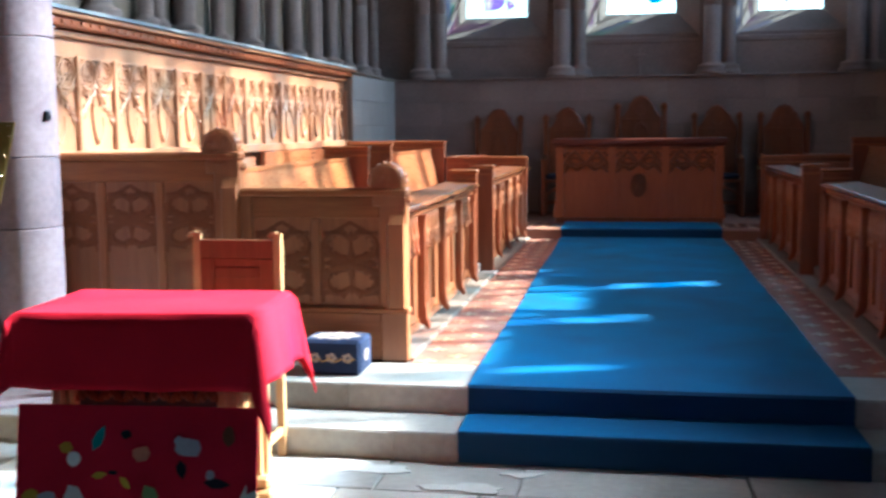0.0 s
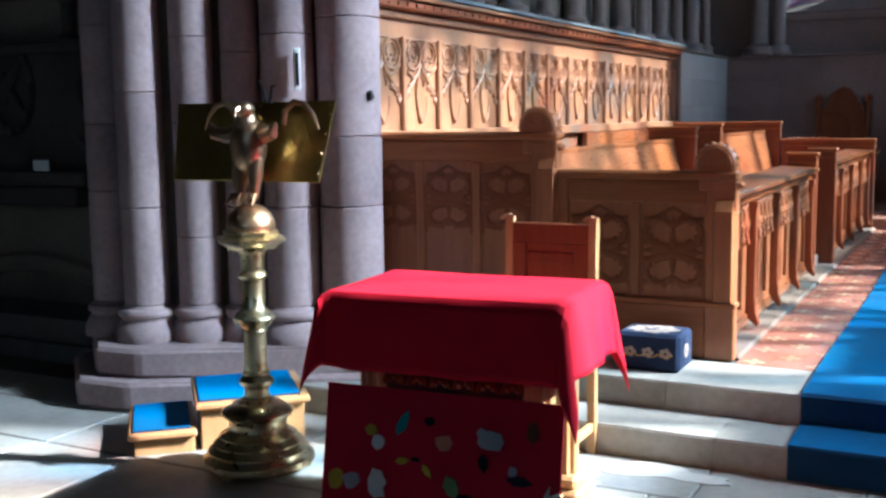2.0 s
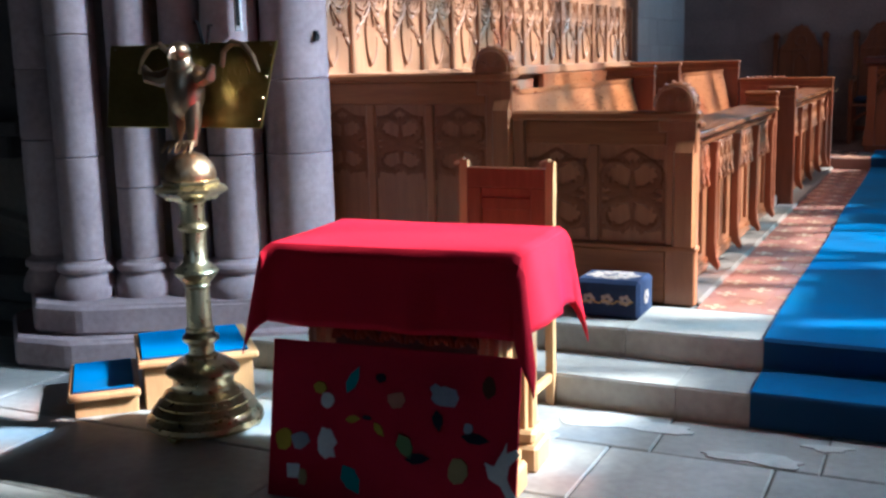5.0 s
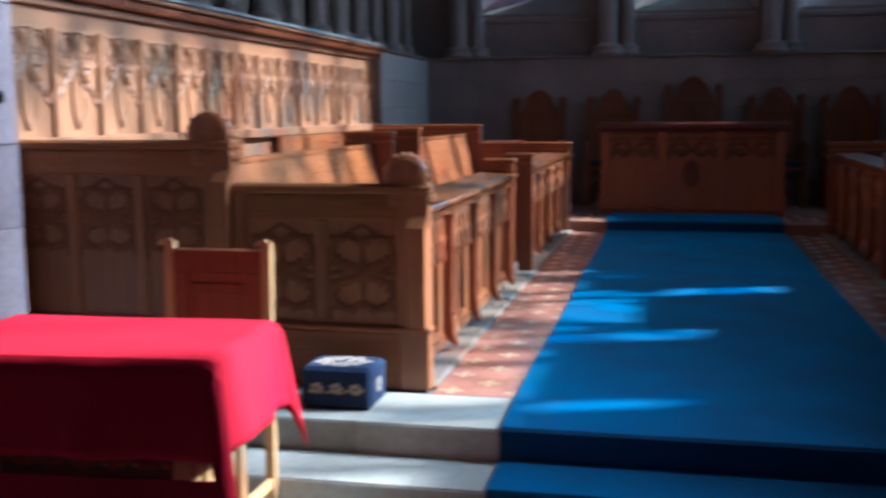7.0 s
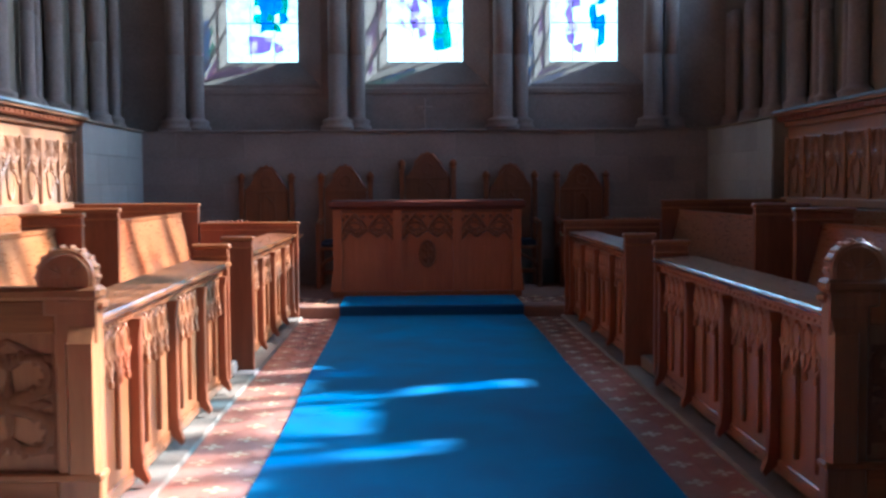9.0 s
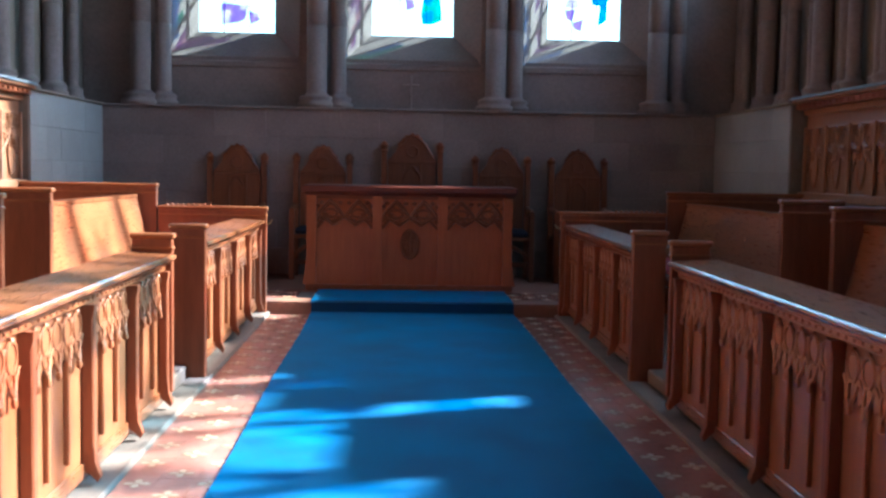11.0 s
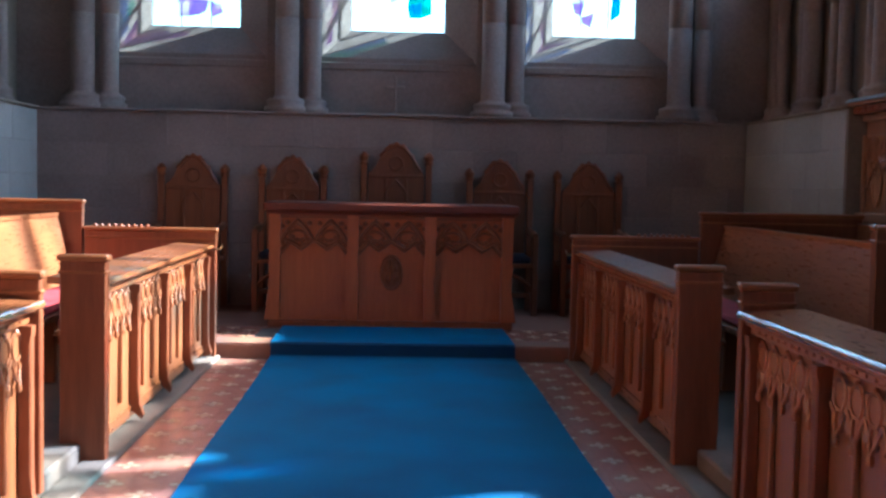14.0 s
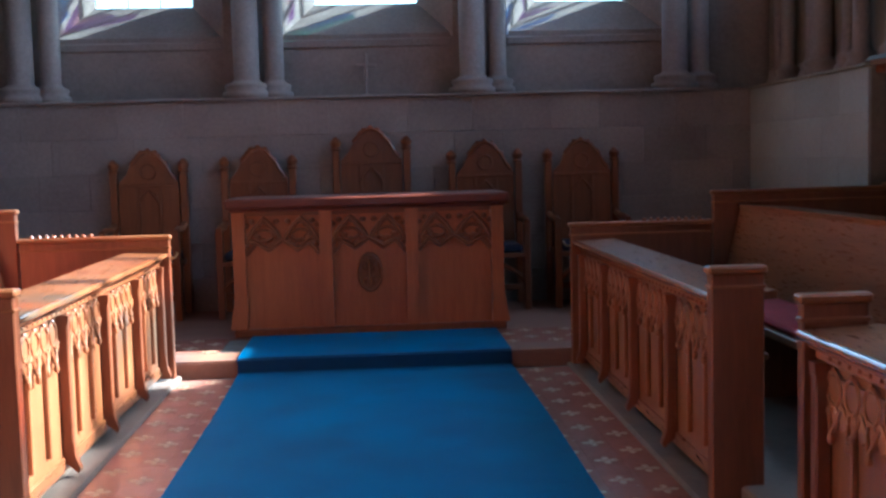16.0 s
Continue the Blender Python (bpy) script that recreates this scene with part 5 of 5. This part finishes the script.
def kneeler(x0, x1, y0, y1, z0, z1):
    t = thing("kneeler", "navy needlepoint kneeler with cream floral embroidery on the step", "kneeler")
    bm = bmesh.new()
    box(bm, x0, x1, y0, y1, z0, z1, 0.016)
    part("cushion", bm, navy, t)
    for k in range(3):
        bm = bmesh.new()
        c = x0 + (x1 - x0) * (0.22 + 0.28 * k)
        zc = (z0 + z1) / 2
        for a in range(0, 360, 72):
            ball(bm, (c + 0.018 * math.cos(radians(a)), y0 - 0.001, zc + 0.016 * math.sin(radians(a))), (0.013, 0.003, 0.011), 6, 4)
        part("flower", bm, embroidery, t, "cream embroidered flower")
    bm = bmesh.new()
    tube(bm, [(x0 + (x1 - x0) * u, y0 - 0.001, (z0 + z1) / 2 - 0.012 + 0.008 * math.sin(u * 30)) for u in [0.1 + 0.04 * k for k in range(21)]], 0.004, 4)
    part("vine", bm, gold_thread, t, "gold embroidered vine")
    bm = bmesh.new()
    for k in range(26):
        a = k * 2.4
        q = 0.2 + 0.8 * math.sqrt(k / 26)
        ball(bm, ((x0 + x1) / 2 + q * 0.115 * math.cos(a), (y0 + y1) / 2 + q * 0.085 * math.sin(a), z1 + 0.001), (0.021, 0.014, 0.003), 6, 4)
    part("flower_spray", bm, embroidery, t, "pale embroidered flowers on the top")
    bm = bmesh.new()
    for a in range(0, 360, 60):
        ball(bm, (x1 + 0.001, (y0 + y1) / 2 + 0.025 * math.cos(radians(a)), (z0 + z1) / 2 + 0.022 * math.sin(radians(a))), (0.003, 0.016, 0.014), 6, 4)
    part("side_flower", bm, embroidery, t, "cream embroidered flower")


kneeler(-1.385, -1.08, 5.135, 5.37, FLOOR, FLOOR + 0.18)


# ---- eagle lectern and its step ----
def lectern():
    cx, cy = -2.52, 3.84
    t = thing("eagle_lectern", "tall brass lectern with a bird carrying the book rest", "lectern")
    for k in range(3):
        a = radians(30 + 120 * k)
        bm = bmesh.new()
        ball(bm, (cx + 0.19 * math.cos(a), cy + 0.19 * math.sin(a), NAVE + 0.022), (0.035, 0.035, 0.022), 8, 6)
        part("foot", bm, brass_dull, t, "", True)
    # tiered bell base, drum and collar
    bm = bmesh.new()
    lathe(bm, [(0.19, 0.075), (0.222, 0.078), (0.234, 0.092), (0.232, 0.112), (0.214, 0.124), (0.207, 0.138), (0.211, 0.146), (0.196, 0.158), (0.184, 0.168), (0.187, 0.176), (0.172, 0.186), (0.158, 0.198), (0.161, 0.206), (0.144, 0.216),
               (0.127, 0.226), (0.121, 0.236), (0.121, 0.272), (0.126, 0.28), (0.145, 0.288), (0.149, 0.298), (0.143, 0.31), (0.122, 0.322), (0.105, 0.336), (0.083, 0.343), (0.064, 0.35)], cx, cy, 48)
    part("base", bm, brass, t, "", True)
    bm = bmesh.new()
    lathe(bm, [(0.064, 0.348), (0.066, 0.358), (0.052, 0.368), (0.05, 0.4), (0.056, 0.408), (0.071, 0.42), (0.073, 0.434), (0.06, 0.446), (0.052, 0.456), (0.057, 0.462), (0.057, 0.468), (0.049, 0.476), (0.047, 0.632), (0.053, 0.638), (0.053, 0.645), (0.049, 0.65), (0.062, 0.662),
               (0.084, 0.688), (0.089, 0.7), (0.082, 0.712), (0.068, 0.718), (0.063, 0.726), (0.053, 0.732), (0.047, 0.742), (0.047, 0.858), (0.058, 0.866), (0.062, 0.876), (0.056, 0.886), (0.047, 0.894), (0.048, 0.95), (0.056, 0.975), (0.078, 0.986)], cx, cy, 32)
    part("stem", bm, brass, t, "", True)
    bm = bmesh.new()
    lathe(bm, [(0.07, 0.984), (0.104, 0.988), (0.112, 1.0), (0.135, 1.012), (0.147, 1.02), (0.147, 1.03), (0.118, 1.042), (0.112, 1.046), (0.118, 1.05), (0.118, 1.06), (0.06, 1.062)], cx, cy, 8, 0, radians(20))
    part("capital", bm, brass, t, "eight-sided moulded capital")
    bm = bmesh.new()
    lathe(bm, [(0.098, 1.06)] + [(0.101 * math.cos(radians(a)), 1.078 + 0.094 * math.sin(radians(a))) for a in range(0, 90, 9)] + [(0.006, 1.172)], cx, cy, 32)
    part("globe", bm, bronze, t, "", True)
    # bird: body, neck, head, beak, legs, claws, half-open wings
    bm = bmesh.new()
    ball(bm, (cx, cy + 0.005, 1.435), (0.078, 0.07, 0.125), 18, 14)
    ball(bm, (cx + 0.004, cy - 0.01, 1.53), (0.044, 0.046, 0.06), 14, 10)
    ball(bm, (cx + 0.012, cy - 0.03, 1.585), (0.04, 0.046, 0.038), 14, 10)
    tube(bm, [(cx + 0.01, cy - 0.06, 1.592), (cx + 0.012, cy - 0.088, 1.582), (cx + 0.014, cy - 0.1, 1.56)], [0.018, 0.013, 0.003], 8)
    for r in range(7):
        for q in range(-3, 4):
            a = radians(-90 + q * 22 + (11 if r % 2 else 0))
            zz = 1.35 + r * 0.028
            k = math.sqrt(max(0.05, 1 - ((zz - 1.435) / 0.118) ** 2))
            ball(bm, (cx + 0.068 * k * math.cos(a), cy + 0.005 + 0.062 * k * math.sin(a), zz), (0.010, 0.005, 0.016), 6, 5)
    for sg in (-1, 1):
        tube(bm, [(cx + sg * 0.036, cy, 1.39), (cx + sg * 0.04, cy - 0.008, 1.31), (cx + sg * 0.037, cy - 0.012, 1.25), (cx + sg * 0.036, cy - 0.012, 1.215)], [0.036, 0.032, 0.02, 0.015], 10)
        for a in (-40, 0, 40):
            tube(bm, [(cx + sg * 0.036, cy - 0.012, 1.228), (cx + sg * 0.036 + 0.035 * math.sin(radians(a)), cy - 0.045, 1.228), (cx + sg * 0.036 + 0.05 * math.sin(radians(a)), cy - 0.075, 1.19)], [0.013, 0.011, 0.004], 6)
        # the wing's arm, reaching out and curling up
        tube(bm, [(cx + sg * 0.05, cy + 0.02, 1.5), (cx + sg * 0.1, cy - 0.01, 1.478), (cx + sg * 0.145, cy - 0.03, 1.488), (cx + sg * 0.165, cy - 0.03, 1.53)], [0.034, 0.034, 0.028, 0.01], 8)
        tube(bm, [(cx + sg * (0.1 + u), cy + 0.085, v) for u, v in [(0.02, 1.52), (0.03, 1.58), (0.075, 1.615), (0.125, 1.605), (0.165, 1.56), (0.19, 1.5)]], [0.01, 0.013, 0.014, 0.012, 0.01, 0.005], 8)
    for q in range(5):
        tube(bm, [(cx - 0.02 - 0.012 * q, cy + 0.04, 1.38), (cx - 0.05 - 0.014 * q, cy + 0.05, 1.30 - 0.004 * q), (cx - 0.06 - 0.014 * q, cy + 0.05, 1.255)], [0.014, 0.013, 0.004], 6)
    for v in bm.verts:
        v.co.z = 1.17 + (v.co.z - 1.19) * 0.97
    part("bird", bm, bronze, t, "cast brass bird with spread wings", True)
    bm = bmesh.new()
    tilt = lambda u, v, d: (cx + 0.02 + u, cy + 0.10 + d + (v - 1.3) * 0.22, v - 0.03)
    prism(bm, [(-0.51, 1.285), (0.257, 1.285), (0.302, 1.615), (-0.525, 1.615)], tilt, 0, 0.008)
    bmesh.ops.bevel(bm, geom=bm.edges[:], offset=0.002, segments=1, affect="EDGES")
    plate = part("book_rest", bm, brass_dull, t, "broad tarnished brass book rest")
    spots = [(u - 0.055, 1.6) for u in (-0.44, -0.23, -0.02, 0.17, 0.33)] + [(0.244 + (v - 1.3) * 0.136, v) for v in (1.32, 1.4, 1.48, 1.56)]
    for u, v in spots:
        bm = bmesh.new()
        ball(bm, tilt(u, v, -0.001), 0.004, 6, 4)
        part("rivet", bm, brass, plate)
    # the wings in low relief on the plate, with scalloped feather tips
    for sg in (-1, 1):
        bm = bmesh.new()
        tips = [(0.06, 1.555), (0.11, 1.59), (0.16, 1.585), (0.2, 1.54), (0.225, 1.475)]
        for k in range(6):
            tips += [(0.215 - 0.024 * k, 1.452 - 0.02 * k), (0.199 - 0.024 * k, 1.458 - 0.02 * k)]
        tips += [(0.06, 1.36)]
        pts = [(-0.035 + sg * u, v) for u, v in tips]
        prism(bm, pts if sg > 0 else pts[::-1], tilt, -0.003, 0.0)
        for q in range(4):
            for r in range(3):
                u, v = 0.085 + 0.03 * q, 1.53 - 0.04 * r - 0.008 * q
                tube(bm, [tilt(-0.035 + sg * u, v, -0.003), tilt(-0.035 + sg * (u + 0.008), v - 0.02, -0.0035), tilt(-0.035 + sg * (u + 0.018), v - 0.03, -0.003)], [0.001, 0.0025, 0.001], 4)
        part("wing_relief", bm, brass_dull, plate, "wing feathers in low relief")
    bm = bmesh.new()
    tube(bm, [(cx - 0.02, cy + 0.16, 1.58), (cx - 0.03, cy + 0.15, 1.66), (cx - 0.045, cy + 0.15, 1.675), (cx - 0.05, cy + 0.15, 1.66)], 0.006, 6)
    tube(bm, [(cx + 0.0, cy + 0.16, 1.58), (cx + 0.02, cy + 0.15, 1.652), (cx + 0.035, cy + 0.15, 1.65)], 0.006, 6)
    part("page_clip", bm, iron, t, "black iron page clip", True)


lectern()


def lectern_step():
    t = thing("lectern_step", "two-tread wooden step with blue carpeted treads", "step")
    m = pose(-3.11, 3.70, NAVE, 0, 0, 43)
    t.matrix_basis = m
    for x0, x1, h in ((0, 0.29, 0.075), (0.29, 0.78, 0.19)):
        one_box("riser_box", oak_pale, (x0 + 0.015, x1 - 0.015, 0.015, 0.49, 0, h), t)
        one_box("tread_board", oak_pale, (x0 - 0.01, x1 + (0.01 if h > 0.1 else -0.005), -0.015, 0.51, h, h + 0.03), t, 0.008)
        one_box("tread_carpet", carpet, (x0 + 0.01, x1 - 0.03, 0.02, 0.48, h + 0.03, h + 0.04), t, 0.004, "blue carpet inset")


lectern_step()

bm = bmesh.new()
box(bm, -0.018, 0.018, -0.012, 0, 1.655, 1.865, 0.004)
plaq = tagged(part("wall_thermometer", bm, white_card), "narrow white strip fixed to the stone shaft", "thermometer")
plaq.matrix_basis = pose(-2.955, 4.812, 0, 0, 0, 38)
bm = bmesh.new()
box(bm, -0.008, 0.008, -0.016, -0.012, 1.68, 1.84)
part("scale", bm, iron, plaq, "thin dark scale")


bm = bmesh.new()
box(bm, -0.01, 0.01, -0.022, 0.0, 1.60, 1.65, 0.003)
tube(bm, [(0, -0.02, 1.635), (0, -0.036, 1.63), (0, -0.04, 1.61)], 0.005, 6)
hook = tagged(part("wall_hook", bm, iron), "small black iron hook fixed to the stone shaft", "hook")
hook.matrix_basis = pose(-2.66, 5.02, 0, 0, 0, 62)
bm = bmesh.new()
box(bm, -5.36, -5.22, 5.24, 5.246, 1.2, 1.27, 0.001)
tagged(part("notice_card", bm, white_card), "small pale card standing on the monument bracket", "card")


# ---- stones, flags and tiles ----
def block_mesh(name, w, h, d, material, bevel=0.0015):
    """A dressed block, w wide (x), h high (z), face at y = 0 and d deep."""
    bm = bmesh.new()
    box(bm, -w / 2 + 0.001, w / 2 - 0.001, 0, d, 0.001, h - 0.001)
    bmesh.ops.bevel(bm, geom=[e for e in bm.edges if all(v.co.y < 1e-6 for v in e.verts)], offset=bevel, segments=1, affect="EDGES")
    bmesh.ops.recalc_face_normals(bm, faces=bm.faces)
    me = bpy.data.meshes.new(name)
    bm.to_mesh(me)
    bm.free()
    me.materials.append(material)
    return me


def ashlar(parent, start, along_deg, length, z0, z1, course, material, depth=0.05):
    """Courses of dressed blocks from start along the direction, faces towards its right."""
    cache = {}
    m0 = pose(start[0], start[1], 0, 0, 0, along_deg)
    n = round((z1 - z0) / course)
    ch = (z1 - z0) / n
    for r in range(n):
        u = 0.0
        while u < length - 1e-6:
            w = random.choice((0.42, 0.55, 0.68, 0.8))
            w = min(w, length - u)
            if length - u - w < 0.2:
                w = length - u
            key = (round(w, 3), round(ch, 3))
            if key not in cache:
                cache[key] = block_mesh("block", w, ch, depth, material)
            piece("block", cache[key], parent, m0 @ pose(u + w / 2, random.uniform(-0.0015, 0.0015), z0 + r * ch))
            u += w


east = bpy.data.objects["wall_east"]
ashlar(east, (XC - D_LOW, EAST_Y), 0, 2 * D_LOW, SANCT - 0.01, LEDGE - 0.006, 0.305, stone_pink)
ashlar(bpy.data.objects["wall_north"], (XC - D_EAST, 12.12), 90, EAST_Y - 12.12, PLAT, LEDGE - 0.006, 0.305, stone_pale, 0.02)
ashlar(bpy.data.objects["wall_south"], (XC + D_EAST, EAST_Y), -90, EAST_Y - 12.12, PLAT, LEDGE - 0.006, 0.305, stone_pale, 0.02)

# nave flags
y = -2.1
while y < STEP1 - 0.01:
    dep = min(random.choice((0.52, 0.62, 0.74)), STEP1 - y)
    if STEP1 - y - dep < 0.3:
        dep = STEP1 - y
    x = -5.6
    while x < 3.4:
        w = random.choice((0.6, 0.8, 0.95, 1.15))
        bm = bmesh.new()
        box(bm, 0.004, w - 0.004, 0.004, dep - 0.004, -0.04, 0)
        bmesh.ops.bevel(bm, geom=[e for e in bm.edges if all(v.co.z > -1e-6 for v in e.verts)], offset=0.005, segments=1, affect="EDGES")
        ob = part("flagstone", bm, slab, nave_floor)
        ob.matrix_basis = pose(x, y, NAVE + random.uniform(-0.003, 0.002), random.uniform(-0.15, 0.15), random.uniform(-0.15, 0.15), 0)
        x += w
    y += dep
# thin pale patches on the flags below the steps: sunlight put into the colour
for cx, cy, rx, ry in ((-0.98, 4.5, 0.3, 0.1), (-0.42, 4.3, 0.2, 0.06), (-1.3, 4.27, 0.14, 0.12), (-0.2, 4.5, 0.09, 0.04)):
    bm = bmesh.new()
    rr = random.Random(int(cx * 100))
    k1, k2 = rr.uniform(0, 6), rr.uniform(0, 6)
    edge = []
    for k in range(44):
        a = 2 * math.pi * k / 44
        q = 0.86 + 0.2 * math.sin(3 * a + k1) + 0.12 * math.sin(5 * a + k2) + rr.uniform(-0.06, 0.06)
        edge.append((cx + rx * q * math.cos(a) + 0.35 * ry * math.sin(a), cy + ry * q * math.sin(a)))
    prism(bm, edge, lambda u, v, d: (u, v, d), NAVE - 0.004, NAVE + 0.004)
    part("mortar_patch", bm, painted_sun, nave_floor, "pale patch painted as sunlight on the flags")

# step stones
for y0, y1, z0, z1 in ((STEP1, STEP2 + 0.03, NAVE, TREAD), (STEP2, 5.45, TREAD, FLOOR)):
    x = -2.9 if z1 > TREAD else -3.0
    while x < 3.8:
        w = random.choice((0.7, 0.9, 1.1, 1.3))
        w = min(w, 3.8 - x)
        bm = bmesh.new()
        box(bm, x + 0.0015, x + w - 0.0015, y0, y1, z0 - 0.05, z1)
        bmesh.ops.bevel(bm, geom=[e for e in bm.edges if all(v.co.z > z1 - 1e-6 and v.co.y < y0 + 0.001 for v in e.verts)], offset=0.007, segments=2, affect="EDGES")
        part("step_stone", bm, slab, chancel_floor)
        x += w
# sanctuary kerb
for x0, x1 in ((-1.1, -0.2), (-0.2, 0.6), (0.6, 1.75)):
    bm = bmesh.new()
    box(bm, x0 + 0.002, x1 - 0.002, SANCT_Y, SANCT_Y + 0.3, FLOOR - 0.05, SANCT)
    bmesh.ops.bevel(bm, geom=[e for e in bm.edges if all(v.co.z > SANCT - 1e-6 for v in e.verts)], offset=0.012, segments=2, affect="EDGES")
    part("kerb_stone", bm, stone_warm, chancel_floor)

# encaustic tiles: plain red, and red with a cream star of four petals
TS = 0.146


def tile_mesh(star):
    bm = bmesh.new()
    q = TS / 2 - 0.0006
    box(bm, -q, q, -q, q, -0.012, 0)
    if star:
        for a in range(0, 360, 90):
            c, s_ = math.cos(radians(a)), math.sin(radians(a))
            petal = [(0.004, 0), (0.016, 0.011), (0.04, 0.016), (0.056, 0), (0.04, -0.016), (0.016, -0.011)]
            prism(bm, [(x * c - y * s_, x * s_ + y * c) for x, y in petal], lambda u, v, d: (u, v, d), 0.0002, 0.0012, 1)
    bmesh.ops.recalc_face_normals(bm, faces=bm.faces)
    me = bpy.data.meshes.new("tile")
    bm.to_mesh(me)
    bm.free()
    me.materials.append(tile_red)
    me.materials.append(tile_cream)
    return me


plain, starred = tile_mesh(False), tile_mesh(True)
for x0, n in ((-0.893, 3), (1.132, 3)):
    for k in range(44):
        for i in range(n):
            piece("tile", starred if (i + k) % 2 == 0 else plain, chancel_floor, pose(x0 + (i + 0.5) * TS, 5.46 + (k + 0.5) * TS, FLOOR + random.uniform(-0.0004, 0.0), 0, 0, 90 * random.randrange(4)))
bm = bmesh.new()
box(bm, -3.1, 3.8, 12.27 + 4 * TS, EAST_Y + 0.03, SANCT - 0.05, SANCT)
part("paving", bm, stone_warm, chancel_floor, "warm red stone paving")
for x0, n in ((-2.9, 15), (1.2, 15)):
    for k in range(4):
        for i in range(n):
            piece("tile", starred if (i + k) % 2 == 0 else plain, chancel_floor, pose(x0 + (i + 0.5) * TS, 12.27 + (k + 0.5) * TS, SANCT, 0, 0, 0))
